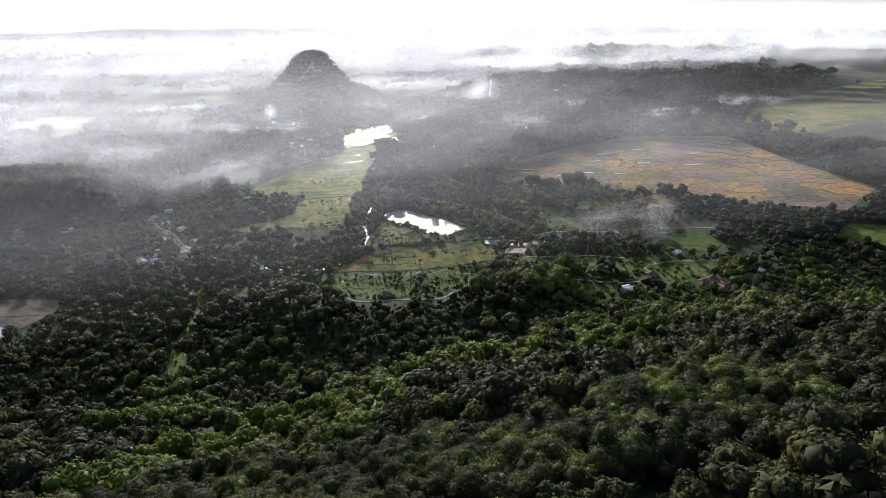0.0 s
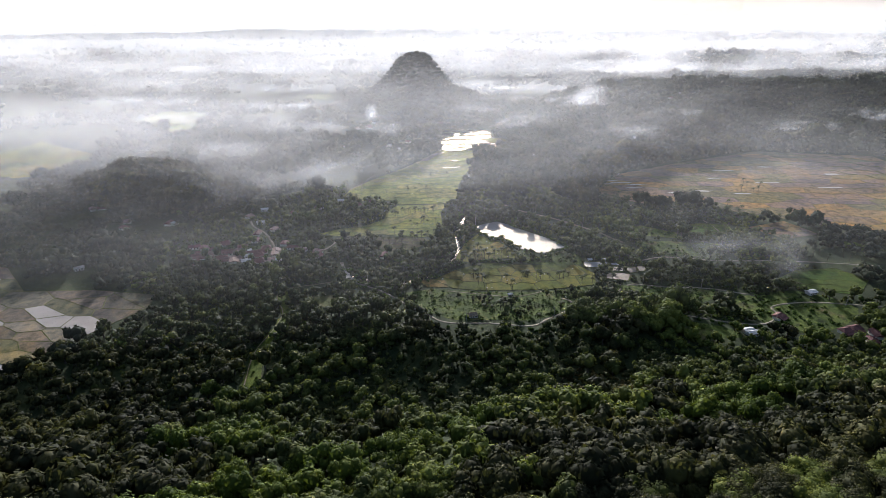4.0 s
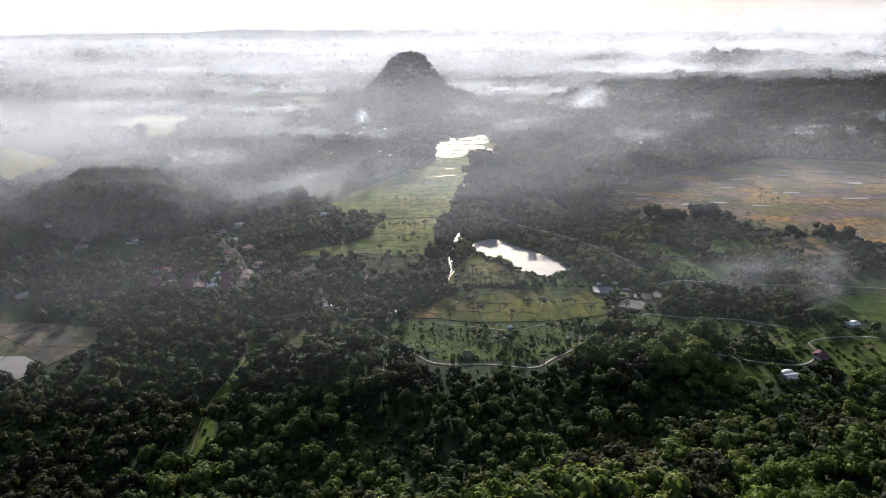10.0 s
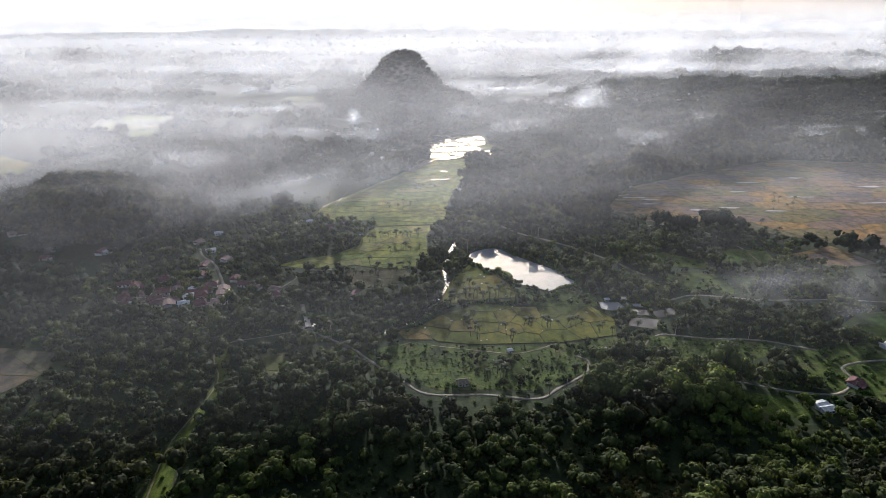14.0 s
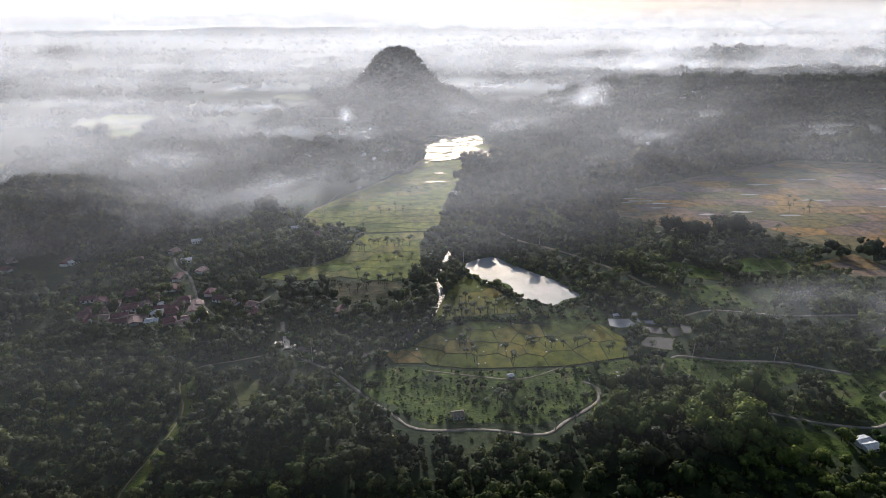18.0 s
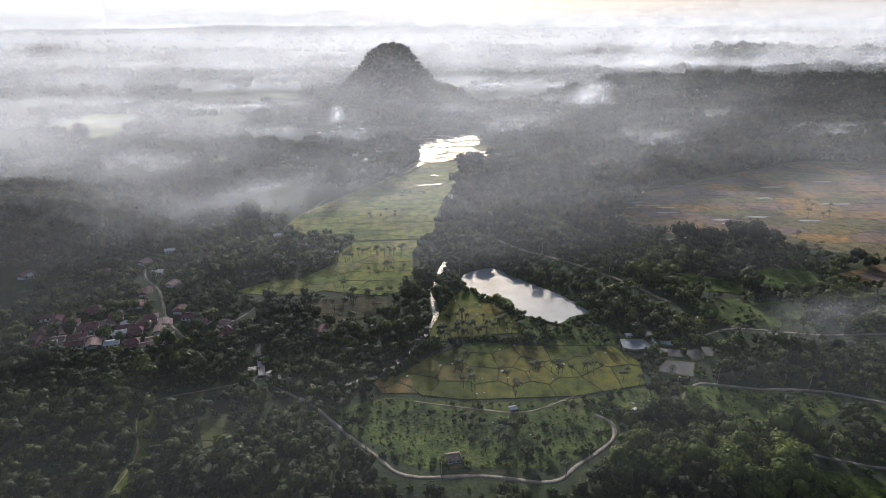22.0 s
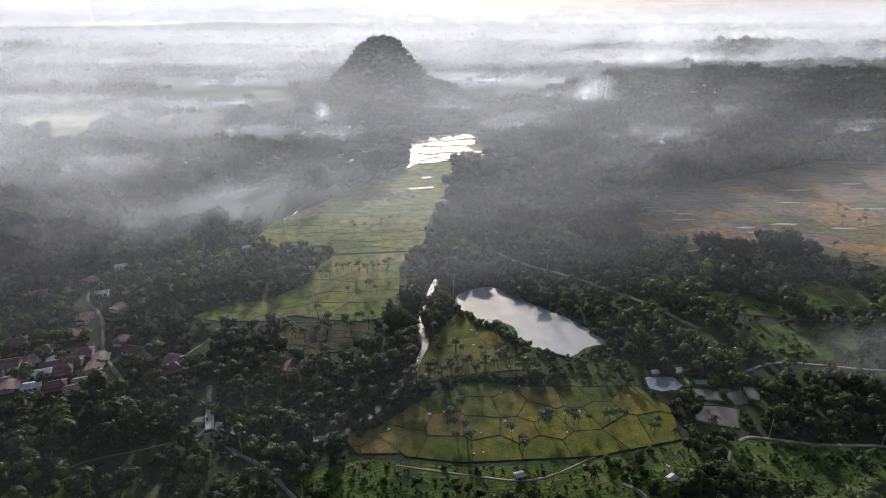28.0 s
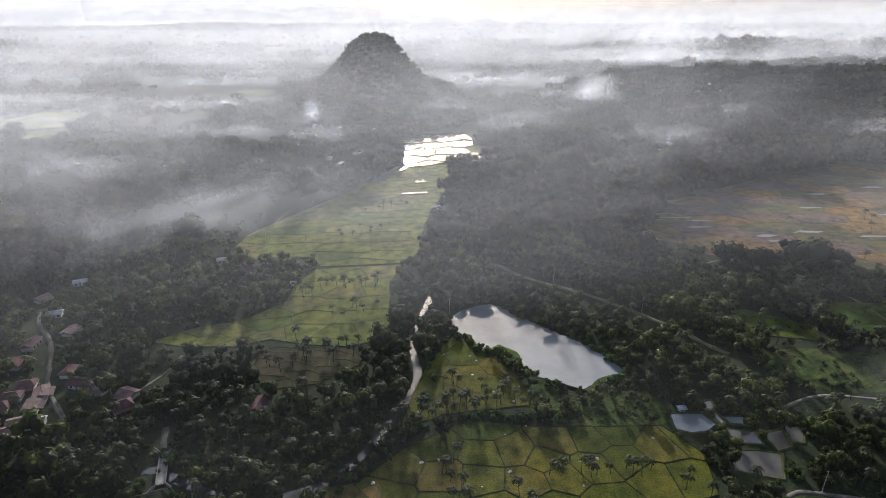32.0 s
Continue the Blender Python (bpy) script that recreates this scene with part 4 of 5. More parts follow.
x, y, r = scattered(290, 1150, 190, 790, 12.5, 63)
ok = clear_of(x, y) & (wavy(x, y * 1.5, 70, 37) > -0.3) & (y > 0.3 * x + 60)
wood("ridge_woods", "dark woodland covering the low ridge beyond the plain", x[ok], y[ok], r, 12.5 * (1 + 0.35 * wavy(x[ok], y[ok], 60, 23)), 0.3, SOFT, M_LEAF_FAR, smooth=True)

# woods in patches farther off
x, y, r = scattered(-1900, 2100, 500, 1700, 19, 13)
ok = (np.abs(x) < 420 + y * 1.0) & clear_of(x, y)
ok &= (wavy(x, y * 1.6, 150, 5) + 0.8 * step(200, 500, x) > -0.15) & (wavy(x, y * 1.5, 60, 19) > -0.45) & ~((x + 10) ** 2 + (y - 656) ** 2 < 120 ** 2)
wood("far_woods", "hazy belts of woodland on low ridges", x[ok], y[ok], r, 12.5 * (1 + 0.45 * wavy(x[ok], y[ok], 55, 23)), 0.3, SOFT, M_LEAF_FAR, smooth=True)
x, y, r = scattered(-4200, 4400, 1700, 2900, 52, 14)
ok = (np.abs(x) < 700 + y * 1.2) & (wavy(x, y * 2.2, 260, 6) > -0.1)
wood("far_woods", "faint distant treetops in the mist", x[ok], y[ok], r, 13, 0.4, FAR, M_LEAF_FAR)

# single trees on the slope that the camera passes nearest
proto = []
for i in range(4):
    holder = new("broadleaf_tree")
    c = crown_shape(rng, 0.62, 0.85, 1250, 0.034, 9)
    t = trunk_shape(0.05, 0.03, 0.8, 6, 0.06, 4, rng, 0.3)
    crown = sheet("crown", *lifted(c, 0.3), M_LEAF if i == 3 else M_LEAF_DARK)
    stem = sheet("trunk", *t, M_BARK)
    crown.parent = stem.parent = holder
    tagged(holder, ("rounded dark green broadleaf tree in the hillside forest", "wide olive-green broadleaf tree in the hillside forest")[i % 2], "tree", "hillside trees")
    proto.append(holder)
for i, (px, py) in enumerate(zip(near_x, near_y)):
    s, h = rng.uniform(7.5, 11.5), rng.uniform(0.9, 1.15)
    m = pose(px, py, float(ground_z(px, py)), 0, 0, rng.uniform(0, 360)) @ Matrix.Diagonal((s, s, s * h, 1))
    if i < 4:
        proto[i].matrix_basis = m
    else:
        o = copy_thing(proto[i % 4], Matrix())
        o.matrix_basis = m

# ---------------------------------------------------------------- palms


def palm_parts(rng, height, fronds=15):
    bend = rng.uniform(0.4, 1.6)
    stem = trunk_shape(0.16, 0.10, height, 6, bend)
    v, f = [], []
    top = Vector((bend, bend * 0.5 * math.sin(3), height))
    for i in range(fronds):
        a = i * 2.399
        rise = rng.uniform(-0.35, 1.1)
        out = Vector((math.cos(a), math.sin(a), 0))
        side = Vector((-math.sin(a), math.cos(a), 0))
        length, line = rng.uniform(2.1, 2.9), []
        for j in range(7):
            u = j / 6
            line.append(top + out * length * (u * (1 - 0.12 * u)) + Vector((0, 0, length * (rise * u * 0.8 - (0.55 + 0.45 * max(rise, 0)) * u * u))))
        for j in range(6):
            p, q, mid = line[j], line[j + 1], (line[j] + line[j + 1]) / 2
            w = 0.62 * math.sin(3.1 * (0.12 + 0.8 * j / 6)) + 0.1
            k = len(v)
            v += [tuple(p), tuple(q), tuple(mid + side * w + (q - p) * 0.5 - Vector((0, 0, 0.45 * w))), tuple(mid - side * w + (q - p) * 0.5 - Vector((0, 0, 0.45 * w)))]
            f += [(k, k + 1, k + 2), (k, k + 3, k + 1)]
    return stem, (np.array(v), np.array(f))


rng = random.Random(21)
palms = []
for i in range(4):
    stem, leaves = palm_parts(rng, (8.2, 7.0, 9.2, 6.0)[i])
    holder = new("coconut_palm")
    a, b = sheet("trunk", *stem, M_BARK), sheet("crown", *leaves, M_PALM)
    a.parent = b.parent = holder
    tagged(holder, "slender coconut palm with a drooping crown", "palm tree", "coconut palms")
    palms.append([holder, 0])


def plant_palm(x, y, size=1.0):
    i = rng.randrange(4)
    m = pose(x, y, float(ground_z(x, y)) - 0.1, 0, 0, rng.uniform(0, 360)) @ Matrix.Diagonal((size, size, size, 1))
    o, used = palms[i]
    if used:
        o = copy_thing(o, Matrix())
    palms[i][1] = 1
    o.matrix_basis = m


def palm_row(a, b, count, spread=1.5, size=1.0):
    for i in range(count):
        u = (i + rng.uniform(0.2, 0.8)) / count
        plant_palm(a[0] + (b[0] - a[0]) * u + rng.gauss(0, spread), a[1] + (b[1] - a[1]) * u + rng.gauss(0, spread), size * rng.uniform(0.75, 1.15))


palm_row((-34, -84), (-6, -78), 14, 2.0)
palm_row((-6, -79), (18, -80), 9, 2.5)
palm_row((12, -118), (52, -123), 12, 1.8, 0.85)
palm_row((-20, -108), (-18, -128), 6, 1.6)
palm_row((-2, -122), (2, -134), 4, 2.5, 0.8)
palm_row((54, -124), (66, -132), 4, 2, 0.8)
palm_row((-67, 38), (-36, 36), 14, 1.8, 0.9)
palm_row((-86, 30), (-70, 28), 6, 1.5, 0.8)
palm_row((-90, -34), (-46, -28), 12, 4)
palm_row((-80, -22), (-50, -30), 8, 5)
palm_row((-100, -75), (-62, -84), 16, 9)
palm_row((-135, -70), (-110, -46), 10, 8)
palm_row((-210, -90), (-130, -100), 14, 8)
palm_row((-120, -122), (-84, -140), 12, 9)
palm_row((42, -79), (64, -86), 6, 1.5, 0.65)
palm_row((-110, 60), (-92, 66), 10, 5)
palm_row((-60, 112), (-30, 118), 7, 4, 0.8)
palm_row((-40, 160), (-10, 168), 6, 4, 0.8)
palm_row((-60, 4), (-40, 8), 6, 3, 0.8)
palm_row((300, 60), (330, 90), 6, 6)
palm_row((-12, -62), (14, -70), 9, 4, 0.8)
palm_row((-250, 10), (-140, 50), 16, 16)
palm_row((60, 20), (110, -60), 12, 7)
palm_row((120, -10), (220, -80), 26, 18)
palm_row((150, 50), (260, 0), 18, 9)
palm_row((115, -110), (200, -95), 16, 8)
palm_row((20, -168), (70, -172), 8, 6, 0.8)
palm_row((90, -150), (150, -165), 8, 6, 0.8)
palm_row((-24, -160), (-6, -168), 8, 3, 0.8)

# more palms among the trees, too many to tell apart
x, y, r = scattered(-280, 420, -184, 150, 11.5, 41)
ok = clear_of(x, y) & (r.random_sample(len(x)) < 0.6)
x, y = x[ok], y[ok]
shapes = [palm_parts(rng, (8.0, 6.8, 9.0)[k], 11) for k in range(3)]
size = r.uniform(0.7, 1.15, len(x))
p = np.column_stack([x, y, ground_z(x, y), size, r.uniform(0, 6.28, len(x)), size])
pick = r.randint(0, 3, len(x))
grove = tagged(sheet("palm_grove", *stamped([q[1] for q in shapes], p, pick), M_PALM), "palm crowns standing out of the valley groves", "palm trees", kind="stuff")
sheet("trunks", *stamped([q[0] for q in shapes], p, pick), M_BARK).parent = grove

# ---------------------------------------------------------------- shrubs on the open slopes and banks
SHRUB = [crown_shape(rng, 0.8, 0.7, 26, 0.24, 4) for _ in range(4)]


def shrubs(label, x, y, r, size, material=None):
    s = size * r.uniform(0.4, 1.4, len(x))
    p = np.column_stack([x, y, ground_z(x, y) + 0.05, s, r.uniform(0, 6.28, len(x)), s * r.uniform(0.7, 1.3, len(x))])
    tagged(sheet("shrubs", *stamped(SHRUB, p, r.randint(0, 4, len(x))), material or M_SHRUB), label, "shrubs", kind="stuff")


x, y, r = scattered(-200, 210, -236, -20, 4.2, 31)
ok = (inside(SCRUB, x, y) & (r.random_sample(len(x)) < 0.04 + 0.45 * (wavy(x, y, 14, 8) > 0.3)))
ok |= (inside(OPEN_S, x, y) | inside(OPEN_R, x, y) | inside(FIELD_M, x, y) | inside(FIELD_K, x, y)) & (r.random_sample(len(x)) < 0.4)
ok |= (away(LINES["path_l"][0], x, y) < 9) & (r.random_sample(len(x)) < 0.25)
for k in ("lane_a", "lane_b", "lane_r", "lane_s"):
    ok |= (away(LINES[k][0], x, y) < 9) & (r.random_sample(len(x)) < 0.55)
for line, w in LINES.values():
    ok &= away(line, x, y) > w / 2 + 1.0
for poly in POOLS.values():
    ok &= ~inside(poly, x, y)
shrubs("low green shrubs and weeds on the open slopes", x[ok], y[ok], r, 1.7)
x, y, r = scattered(-120, 130, -140, 60, 2.8, 32)
d, e = away(POND, x, y, True), away(RIVER, x, y)
ok = (((d < 4.5) & ~inside(POND, x, y)) | ((e > 4.6) & (e < 8))) & (r.random_sample(len(x)) < 0.5)
ok |= (away(curve([(-34, -88), (-8, -84), (20, -88), (44, -80)]), x, y) < 2.6) & (r.random_sample(len(x)) < 0.8)
shrubs("bushes along the pond, the river and the field edge", x[ok], y[ok], r, 2.4)
x, y, r = scattered(-60, 70, -300, -230, 3.4, 33)
ok = ((x - 18) / 22) ** 2 + ((y + 264) / 25) ** 2 < 1
shrubs("low reddish brush in a forest clearing", x[ok], y[ok], r, 2.0, M_BRUSH)
x, y, r = scattered(-260, 250, -310, 90, 4.6, 34)
ok = clear_of(x, y, 0.8) & (r.random_sample(len(x)) < 0.85) & (away(LINES["path_l"][0] + (3.5, 0), x, y) > 5)
x, y = x[ok], y[ok]
LOW = [crown_shape(rng, 0.85, 0.7, 13, 0.34, 2, True) for _ in range(4)]
s = r.uniform(1.3, 3.0, len(x))
p = np.column_stack([x, y, ground_z(x, y) + 0.2, s, r.uniform(0, 6.28, len(x)), s * r.uniform(0.8, 1.5, len(x))])
tagged(sheet("undergrowth", *stamped(LOW, p, r.randint(0, 4, len(x))), M_LEAF_VALLEY), "tangled green undergrowth between the trees", "undergrowth", kind="stuff")
x, y, r = scattered(-100, 180, -200, -84, 1.9, 35)
ok = inside(SCRUB, x, y) | inside(OPEN_S, x, y) | inside(BANK, x, y) | inside(OPEN_GREEN, x, y)
ok &= r.random_sample(len(x)) < 0.35 + 0.5 * (wavy(x, y, 9, 3) > 0)
for line, w in LINES.values():
    ok &= away(line, x, y) > w * 0.36 + 0.5
for poly in POOLS.values():
    ok &= ~inside(poly, x, y)
x, y = x[ok], y[ok]
s = r.uniform(0.3, 0.9, len(x))
p = np.column_stack([x, y, ground_z(x, y), s, r.uniform(0, 6.28, len(x)), s * r.uniform(0.6, 1.2, len(x))])
tagged(sheet("grass_tufts", *stamped(LOW, p, r.randint(0, 4, len(x))), M_SHRUB), "clumps of tall grass and weeds on the meadows", "grass", kind="stuff")
x, y, r = scattered(-300, 330, -186, 140, 5.2, 36)
ok = clear_of(x, y, 0.8) & (wavy(x, y, 26, 13) < -0.55)
shrubs("brush in the gaps between groves", x[ok], y[ok], r, 2.6)
bm = bmesh.new()
lily = curve([(10, -39), (16, -36), (23, -42), (22, -50), (16, -51), (10, -46)], 4, True)
lx, ly = lily.mean(axis=0)
top = [bm.verts.new((x - lx, y - ly, 0.10)) for x, y in lily]
rim = [bm.verts.new(((x - lx) * 1.03, (y - ly) * 1.03, -0.5)) for x, y in lily]
bm.faces.new(top)
for i in range(len(top)):
    bm.faces.new((top[i - 1], rim[i - 1], rim[i], top[i]))
tagged(part("water_plants", bm, M_GRASS, None, "", pose(lx, ly, -0.1)), "green mat of floating plants in the pond", "water plants")

# ---------------------------------------------------------------- houses


def box(bm, x0, x1, y0, y1, z0, z1):
    v = [bm.verts.new((x, y, z)) for z in (z0, z1) for x, y in ((x0, y0), (x1, y0), (x1, y1), (x0, y1))]
    for q in ((3, 2, 1, 0), (4, 5, 6, 7), (0, 1, 5, 4), (1, 2, 6, 5), (2, 3, 7, 6), (3, 0, 4, 7)):
        bm.faces.new([v[i] for i in q])


def roof_mesh(a, b, z, rise, hip, over=0.7, thick=0.18):
    bm = bmesh.new()
    a, b = a + over, b + over
    eaves, r = [(-a, -b), (a, -b), (a, b), (-a, b)], a - hip
    lo = [bm.verts.new((x, y, z - thick)) for x, y in eaves]
    hi = [bm.verts.new((x, y, z)) for x, y in eaves]
    t = [bm.verts.new((-r, 0, z + rise)), bm.verts.new((r, 0, z + rise))]
    bm.faces.new(lo[::-1])
    for i in range(4):
        bm.faces.new((lo[i - 1], lo[i], hi[i], hi[i - 1]))
    bm.faces.new((hi[0], hi[1], t[1], t[0]))
    bm.faces.new((hi[2], hi[3], t[0], t[1]))
    bm.faces.new((hi[1], hi[2], t[1]))
    bm.faces.new((hi[3], hi[0], t[0]))
    return bm


def house(label, a, b, wall, rise, hip, roof, lean_to=False):
    """A small house: half length a, half width b, wall height; gable (hip = 0) or hipped roof."""
    h = new("house")
    tagged(h, label, "house", "village houses")
    bm = bmesh.new()
    box(bm, -a, a, -b, b, 0, wall)
    if hip < 0.5:
        for s in (-1, 1):
            v = [bm.verts.new(p) for p in ((s * a, -b, wall), (s * a, b, wall), (s * a, 0, wall + rise * 0.9))]
            bm.faces.new(v)
    w = part("wall", bm, M_WALL, h)
    part("roof", roof_mesh(a, b, wall, rise, hip), roof, h)
    bm = bmesh.new()
    box(bm, -a + hip - 0.6, a - hip + 0.6, -0.14, 0.14, wall + rise - 0.04, wall + rise + 0.1)
    part("ridge_cap", bm, roof, h)
    bm = bmesh.new()
    box(bm, -0.45, 0.45, -b - 0.05, -b + 0.02, 0, min(2.0, wall - 0.1))
    part("door", bm, M_TIMBER, h)
    for x in (-a * 0.6, a * 0.6):
        for y in (-b, b):
            bm = bmesh.new()
            box(bm, x - 0.6, x + 0.6, y - 0.04, y + 0.04, 0.8, wall - 0.6)
            win = part("window", bm, M_DARK, h)
            bm = bmesh.new()
            box(bm, x - 0.72, x + 0.72, y - 0.1, y + 0.1, 0.7, 0.8)
            part("sill", bm, M_CONCRETE, win)
    if lean_to:
        bm = bmesh.new()
        v = [bm.verts.new(p) for p in ((-a, -b - 2.6, wall - 1.0), (a, -b - 2.6, wall - 1.0), (a, -b, wall - 0.25), (-a, -b, wall - 0.25))]
        top = [bm.verts.new(q.co + Vector((0, 0, 0.12))) for q in v]
        bm.faces.new(v[::-1])
        bm.faces.new(top)
        for i in range(4):
            bm.faces.new((v[i - 1], v[i], top[i], top[i - 1]))
        part("porch_roof", bm, roof, h)
        for x in (-a + 0.2, 0, a - 0.2):
            bm = bmesh.new()
            box(bm, x - 0.07, x + 0.07, -b - 2.5, -b - 2.36, 0, wall - 0.98)
            part("post", bm, M_TIMBER, h)
    return h


KINDS = {"red": house("small plastered house with a weathered terracotta roof", 4.0, 3.0, 2.6, 1.8, 2.2, M_TERRACOTTA, True),
         "gable": house("long plastered house with a red gabled roof", 4.7, 2.9, 2.6, 1.6, 0.0, M_TERRACOTTA),
         "rust": house("low house under a rusty corrugated roof", 3.8, 2.7, 2.5, 1.1, 0.0, M_RUST, True),
         "zinc": house("white-roofed house with bright zinc sheeting", 3.6, 2.5, 2.5, 1.0, 0.0, M_ZINC),
         "shed": house("small field shed with a pale metal roof", 1.35, 1.0, 1.75, 0.45, 0.0, M_ZINC)}
KINDS["hut"] = house("dark thatched field hut among palms", 3.0, 2.3, 2.0, 1.8, 1.0, M_TIMBER)
built = set()
rng = random.Random(5)


def settle(kind, x, y, turn):
    o = KINDS[kind]
    m = pose(x, y, float(ground_z(x, y)) - 0.05, 0, 0, turn)
    if kind in built:
        copy_thing(o, m)
    else:
        o.matrix_basis = m @ Matrix.Scale(0.88, 4)
    built.add(kind)


for kind, x, y, turn in PLAIN:
    settle(kind, x, y, turn)

# pale straw heaps and sheets left on the paddies
bm = bmesh.new()
bmesh.ops.create_icosphere(bm, subdivisions=2, radius=0.6)
for q in bm.verts:
    q.co.z = max(q.co.z, -0.05) * (0.4 + 0.15 * math.sin(q.co.x * 5))
    q.co.x *= 1.3
heap = tagged(part("straw_heap", bm, M_STRAW), "small pale heap of threshed straw on a paddy", "straw heap", "straw heaps")
for i in range(34):
    poly = (FIELD_C, FIELD_B, SCRUB, FIELD_C)[i % 4]
    while True:
        q = (rng.uniform(-60, 74), rng.uniform(-175, -30))
        if inside(poly, np.array([q[0]]), np.array([q[1]]))[0]:
            break
    m = pose(q[0], q[1], 0.08, 0, 0, rng.uniform(0, 360)) @ Matrix.Scale(rng.uniform(0.5, 1.2), 4)
    if i:
        o = copy_thing(heap, Matrix())
        o.matrix_basis = m
    else:
        heap.matrix_basis = m

# bridge over the river
bridge = new("bridge")
bridge.matrix_basis = pose(-117.0, -94.5, 0.1, 0, 0, 10) @ Matrix.Diagonal((0.75, 0.85, 0.9, 1))
tagged(bridge, "pale concrete footbridge with low parapets and splayed ends", "bridge")
bm = bmesh.new()
box(bm, -2.0, 2.0, -9.5, 9.5, 0.15, 0.55)
part("deck", bm, M_CONCRETE, bridge)
for s in (-1, 1):
    bm = bmesh.new()
    box(bm, s * 2.0 - 0.15, s * 2.0 + 0.15, -9.5, 9.5, 0.5, 1.3)
    part("parapet", bm, M_CONCRETE, bridge)
    for e in (-1, 1):
        bm = bmesh.new()
        box(bm, -0.15, 0.15, 0, 4.5, -0.3, 1.2)
        bmesh.ops.transform(bm, matrix=pose(s * 2.0, e * 9.5, 0, 0, 0, -s * 40 if e > 0 else 180 + s * 40), verts=bm.verts)
        part("wing_wall", bm, M_CONCRETE, bridge)
for y in (-3, 3):
    bm = bmesh.new()
    box(bm, -1.7, 1.7, y - 0.4, y + 0.4, -2.4, 0.16)
    part("pier", bm, M_CONCRETE, bridge)

# utility poles along the lanes
pole = new("utility_pole")
tagged(pole, "slender pale utility pole with a crossarm", "utility pole", "utility poles")
bm = bmesh.new()
bmesh.ops.create_cone(bm, cap_ends=True, segments=7, radius1=0.16, radius2=0.10, depth=9.0, matrix=pose(0, 0, 4.5))
part("shaft", bm, M_CONCRETE, pole)
bm = bmesh.new()
box(bm, -0.9, 0.9, -0.06, 0.06, 8.3, 8.45)
part("crossarm", bm, M_TIMBER, pole)
for s in (-0.75, 0.0, 0.75):
    bm = bmesh.new()
    bmesh.ops.create_cone(bm, cap_ends=True, segments=6, radius1=0.06, radius2=0.04, depth=0.22, matrix=pose(s, 0, 8.56))
    part("insulator", bm, M_CONCRETE, pole)
SPOTS = [(-108, 118), (-2, -2), (-101, -117), (-76, -146), (-38, -181), (20, -181), (100, -138), (140, -148), (62, 24), (96, -16), (-190, -10), (-176, -46), (188, 34), (160, -204), (224, -186)]
for i, (x, y) in enumerate(SPOTS):
    m = pose(x, y, float(ground_z(x, y)), 0, 0, 40 * i)
    if i:
        copy_thing(pole, m)
    else:
        pole.matrix_basis = m

# thin mast far off by the smoke
mast = new("radio_mast")
mast.location = (310, 540, float(ground_z(310, 540)))
tagged(mast, "slim steel lattice mast above the trees", "mast")
for a in range(3):
    bm = bmesh.new()
    c, s = math.cos(a * 2.094), math.sin(a * 2.094)
    v = [bm.verts.new((c * (1.6 - 0.03 * z) + dx, s * (1.6 - 0.03 * z) + dy, z)) for z in (0, 48) for dx, dy in ((-0.15, -0.15), (0.15, -0.15), (0.15, 0.15), (-0.15, 0.15))]
    for q in ((0, 1, 5, 4), (1, 2, 6, 5), (2, 3, 7, 6), (3, 0, 4, 7), (4, 5, 6, 7)):
        bm.faces.new([v[i] for i in q])
    part("leg", bm, M_STEEL, mast)
for k in range(8):
    bm = bmesh.new()
    q = 1.6 - 0.03 * (k * 6 + 3)
    box(bm, -q, q, -q * 0.6, q * 0.6, k * 6 + 2.9, k * 6 + 3.1)
    part("brace", bm, M_STEEL, mast)

# ---------------------------------------------------------------- the limestone peak


def peak_z(x, y):
    """Height over the plain of the steep-sided hill with its lower shoulders."""
    dx, dy = x + 8, (y - 656) * 1.1
    r, a = np.hypot(dx, dy), np.arctan2(dy, dx)
    r = r * (1 + 0.05 * np.sin(3 * a + 1) + 0.03 * np.sin(7 * a))
    z = np.interp(r, (0, 14, 26, 37, 47, 60, 75, 89, 105, 125, 150), (99, 97, 90, 79, 65, 51, 38, 28, 18, 9, 0))
    z = np.maximum(z, 34 * np.exp(-((dx - 88) / 46) ** 2 - (dy / 60) ** 2))
    z = np.maximum(z, 30 * np.exp(-((dx + 92) / 50) ** 2 - (dy / 60) ** 2))
    return np.maximum(z + 2.5 * wavy(x, y, 9, 4) * step(2, 30, z), 0)


px, py = np.meshgrid(np.linspace(-230, 215, 110), np.linspace(500, 820, 80))
pz = peak_z(px, py) + ground_z(px, py) - 1.0
ids = np.arange(px.size).reshape(px.shape)
quads = np.stack([ids[:-1, :-1], ids[:-1, 1:], ids[1:, 1:], ids[1:, :-1]], axis=-1).reshape(-1, 4)
peak = sheet("rocky_hill", np.column_stack([px.ravel(), py.ravel(), pz.ravel()]), quads, M_ROCK, True)
tagged(peak, "steep dome-shaped limestone hill covered in trees", "hill", kind="structure")
x, y, r = scattered(-200, 190, 520, 800, 5.6, 51)
h = peak_z(x, y)
ok = h > 2
x, y = x[ok], y[ok]
s = r.uniform(4.5, 8, len(x))
p = np.column_stack([x, y, peak_z(x, y) + ground_z(x, y) - 0.3 * s, s, r.uniform(0, 6.28, len(x)), s * r.uniform(0.8, 1.3, len(x))])
tagged(sheet("hill_trees", *stamped(SOFT, p, r.randint(0, 5, len(x))), M_LEAF_FAR, True), "bushy trees clinging to the limestone hill", "trees", kind="stuff")

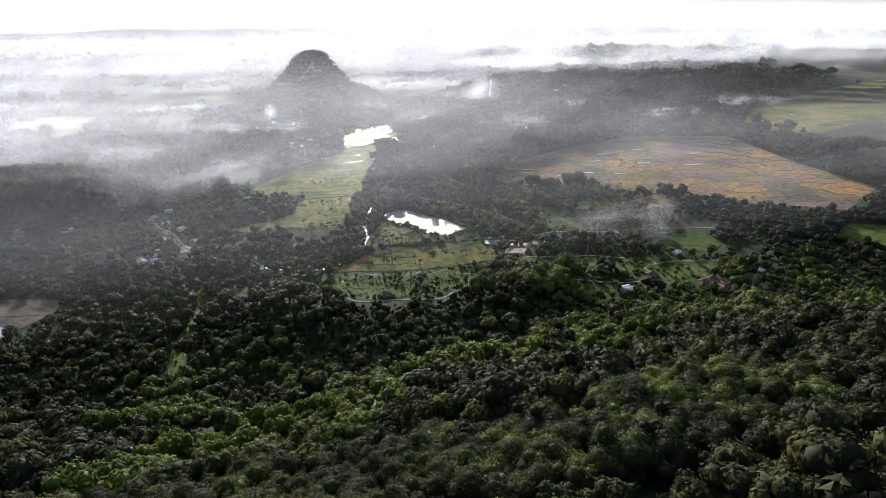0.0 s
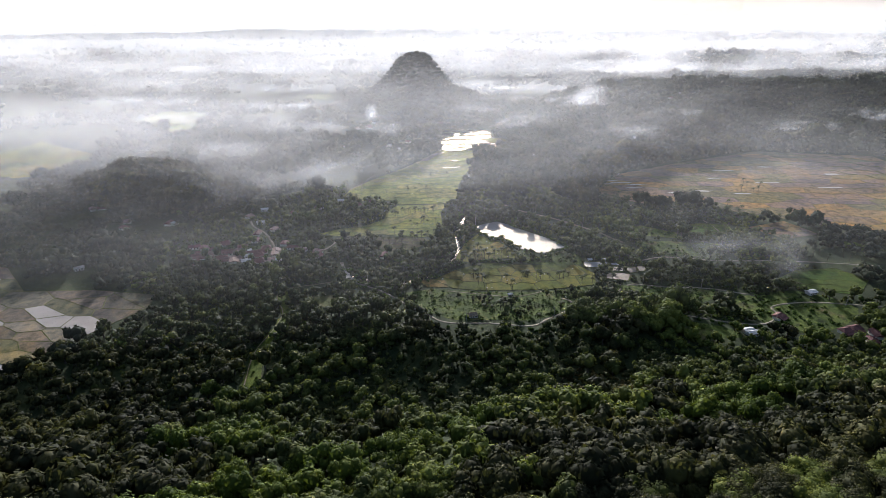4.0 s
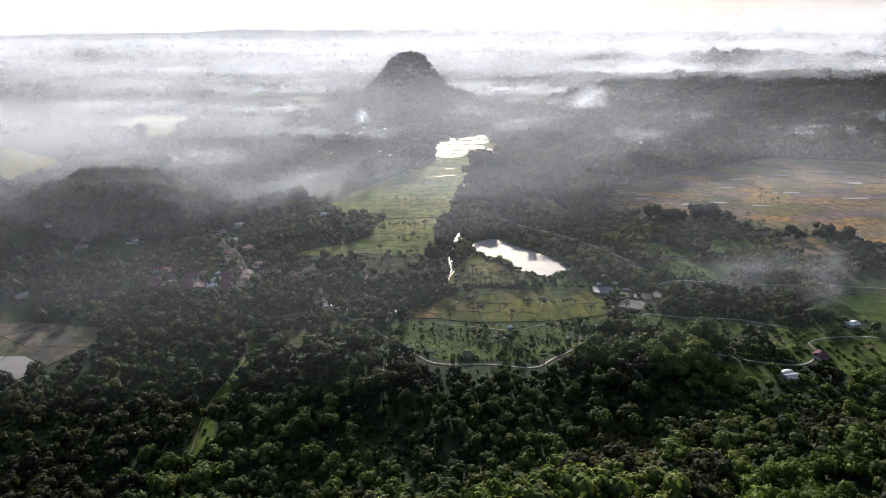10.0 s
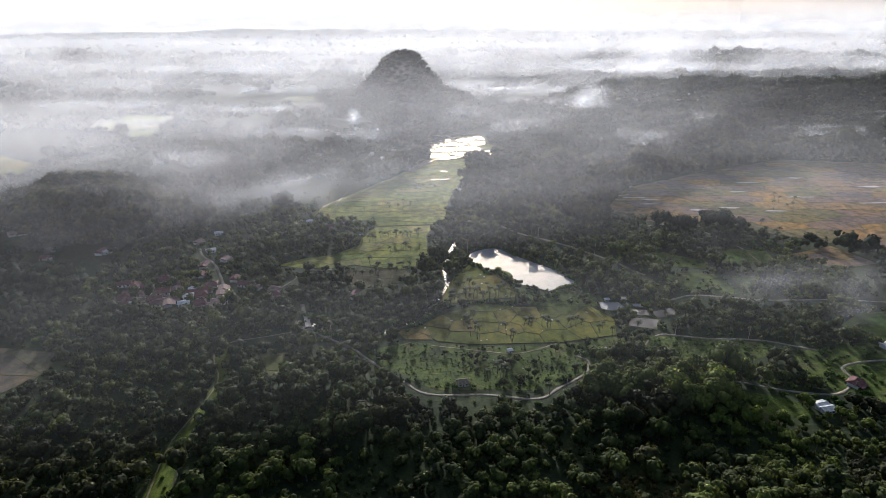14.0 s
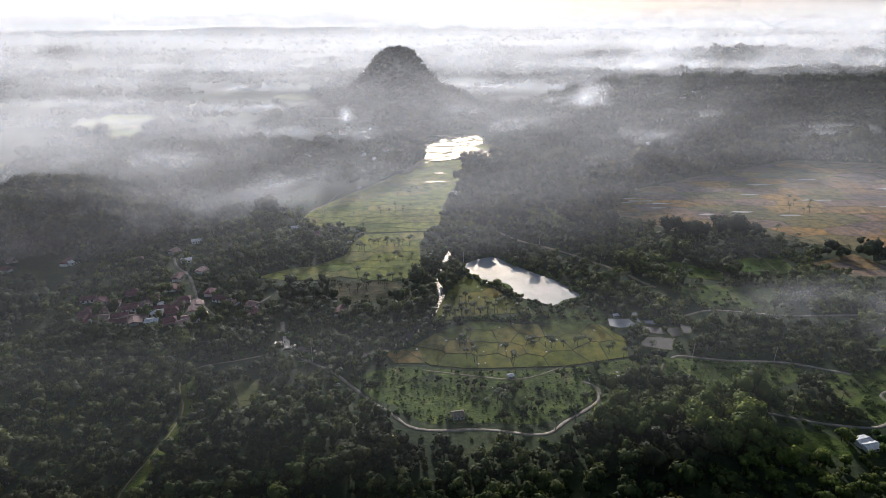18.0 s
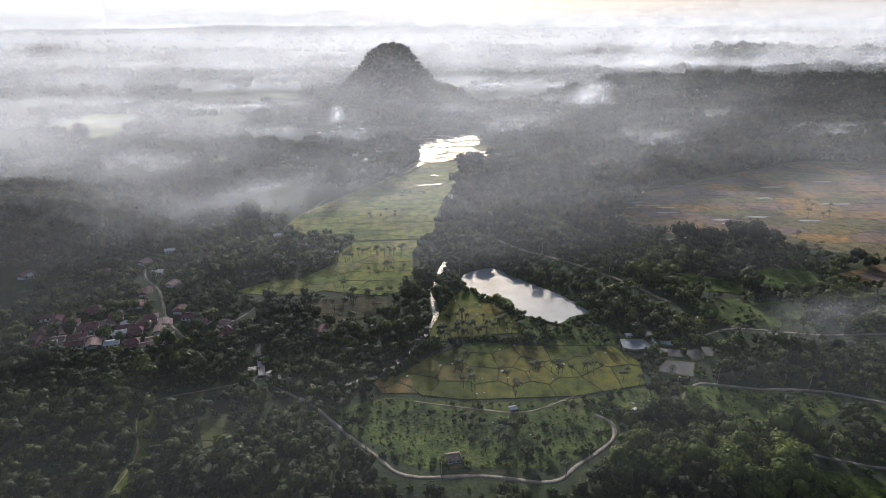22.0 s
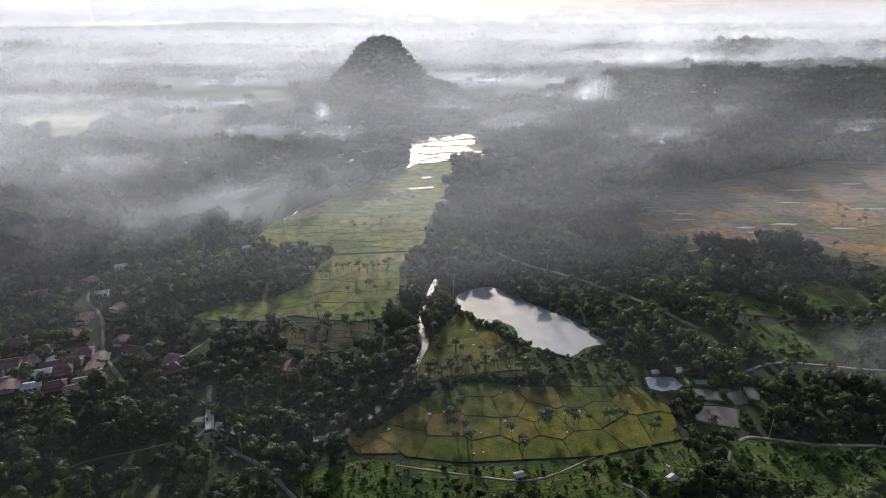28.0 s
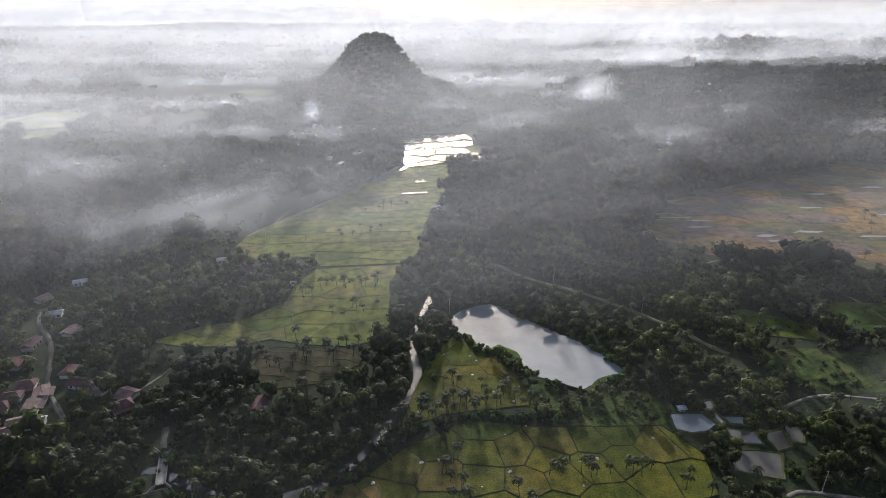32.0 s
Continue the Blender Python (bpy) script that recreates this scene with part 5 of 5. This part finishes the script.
# ---------------------------------------------------------------- morning mist, as upright see-through sheets
MIST = []        # each sheet: where it hangs along the valley, how thick, how high, where its foot is, and how it thins from west to east
# First two bands are placed to suit the camera's sight lines over the hill.
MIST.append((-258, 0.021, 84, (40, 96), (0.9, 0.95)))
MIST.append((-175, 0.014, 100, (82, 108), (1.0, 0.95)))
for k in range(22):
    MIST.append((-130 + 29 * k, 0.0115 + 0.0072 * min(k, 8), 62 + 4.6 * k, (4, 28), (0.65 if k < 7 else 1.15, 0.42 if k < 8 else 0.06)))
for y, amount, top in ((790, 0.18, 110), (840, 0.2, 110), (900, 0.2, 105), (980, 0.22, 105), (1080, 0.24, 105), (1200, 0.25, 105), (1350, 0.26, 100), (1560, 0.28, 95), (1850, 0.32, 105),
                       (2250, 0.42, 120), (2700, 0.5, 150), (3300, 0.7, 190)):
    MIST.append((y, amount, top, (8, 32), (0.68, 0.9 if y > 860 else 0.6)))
# Haze is added as flat sheets across the view, not as a body of air.
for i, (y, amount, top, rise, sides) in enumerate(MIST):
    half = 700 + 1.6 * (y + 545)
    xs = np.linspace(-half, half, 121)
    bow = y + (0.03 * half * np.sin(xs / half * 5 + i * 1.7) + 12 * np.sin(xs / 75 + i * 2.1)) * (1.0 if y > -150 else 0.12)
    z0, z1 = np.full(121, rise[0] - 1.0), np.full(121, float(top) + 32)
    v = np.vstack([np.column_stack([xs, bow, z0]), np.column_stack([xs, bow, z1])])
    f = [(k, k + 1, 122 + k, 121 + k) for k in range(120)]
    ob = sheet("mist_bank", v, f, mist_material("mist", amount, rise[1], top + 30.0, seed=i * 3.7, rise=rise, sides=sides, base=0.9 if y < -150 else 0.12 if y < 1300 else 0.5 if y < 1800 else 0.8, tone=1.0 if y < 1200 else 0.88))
    tagged(ob, "see-through sheet standing in for morning mist across the valley", "mist", kind="stuff")


def smoke(name, label, x, y, z, wide, tall, turn, amount, layers=3, deep=14):
    """A soft bank of smoke or low mist, put in as a few overlapping flat sheets."""
    for k in range(layers):
        n = 13
        v = [(-1 + 2 * i / (n - 1), 0.06 * math.sin(i * 1.1 + k), s) for s in (-1, -0.3, 0.3, 1) for i in range(n)]
        f = [(r * n + i, r * n + i + 1, (r + 1) * n + i + 1, (r + 1) * n + i) for r in range(3) for i in range(n - 1)]
        ob = sheet(name, v, f, mist_material("smoke", amount, 500.0, 600.0, 0.03, 0.06, seed=x + 5 * k, base=0.15, edge=True, sides=(1, 1)))
        c, s = math.cos(radians(turn)), math.sin(radians(turn))
        d = (k - layers / 2) * deep
        ob.matrix_basis = pose(x - s * d + rng.uniform(-0.15, 0.15) * wide, y + c * d, z, 0, 0, turn) @ Matrix.Diagonal((wide * rng.uniform(0.8, 1.1), 8, tall, 1))
        tagged(ob, label, "smoke" if name == "smoke" else "mist", kind="stuff")


smoke("mist_bank", "long low streak of mist lying along the field edge", -140, 150, 16, 135, 20, 34, 0.17)
smoke("mist_bank", "low mist over the gardens", -260, 60, 14, 110, 16, 20, 0.035)
smoke("smoke", "white smoke rising behind the trees", 285, 540, 18, 42, 26, 0, 0.5)
smoke("smoke", "white smoke rising behind the trees", 330, 640, 24, 40, 22, 0, 0.4, 2)
smoke("smoke", "small white smoke plume by the hill", -95, 505, 14, 14, 20, 0, 0.45, 2)
smoke("smoke", "thin bluish smoke drifting over the groves", 190, -100, 13, 62, 15, -8, 0.055)
smoke("smoke", "thin bluish smoke drifting over the groves", 205, -140, 22, 16, 30, -8, 0.06, 2)
for x, y, wide, amount in ((150, 430, 70, 0.14), (270, 330, 80, 0.10), (420, 470, 110, 0.14), (60, 560, 80, 0.16), (560, 330, 100, 0.10), (-170, 430, 110, 0.14), (-330, 300, 120, 0.12), (-420, 520, 140, 0.14), (720, 620, 140, 0.14), (-520, 700, 200, 0.16), (-250, 620, 150, 0.16), (-700, 900, 260, 0.18), (-300, 860, 200, 0.18), (380, 760, 150, 0.2), (240, 640, 90, 0.16), (-60, 400, 60, 0.12), (520, 900, 220, 0.2), (760, 420, 120, 0.1)):
    smoke("mist_bank", "low patch of mist lying between the groves", x, y, 13, wide, 11, -6, 2.0 * amount, 2, 30)
smoke("mist_bank", "bright mist between the far ridges", 620, 1050, 26, 380, 22, -14, 0.4, 2, 30)
smoke("mist_bank", "bright mist behind the hill", 180, 760, 22, 200, 18, -6, 0.4, 2, 30)
bm = bmesh.new()
v = [bm.verts.new((-60 + 4150 * math.sin(a), -400 + 4150 * math.cos(a), z)) for z in (-30, 420) for a in np.linspace(-1.3, 1.3, 25)]
for k in range(24):
    bm.faces.new((v[k], v[k + 1], v[26 + k], v[25 + k]))
tagged(part("backdrop", bm, mist_material("far_haze", 1.0, 200.0, 420.0, base=1.0, tone=0.88)), "bright white haze on the horizon", "haze", kind="structure")
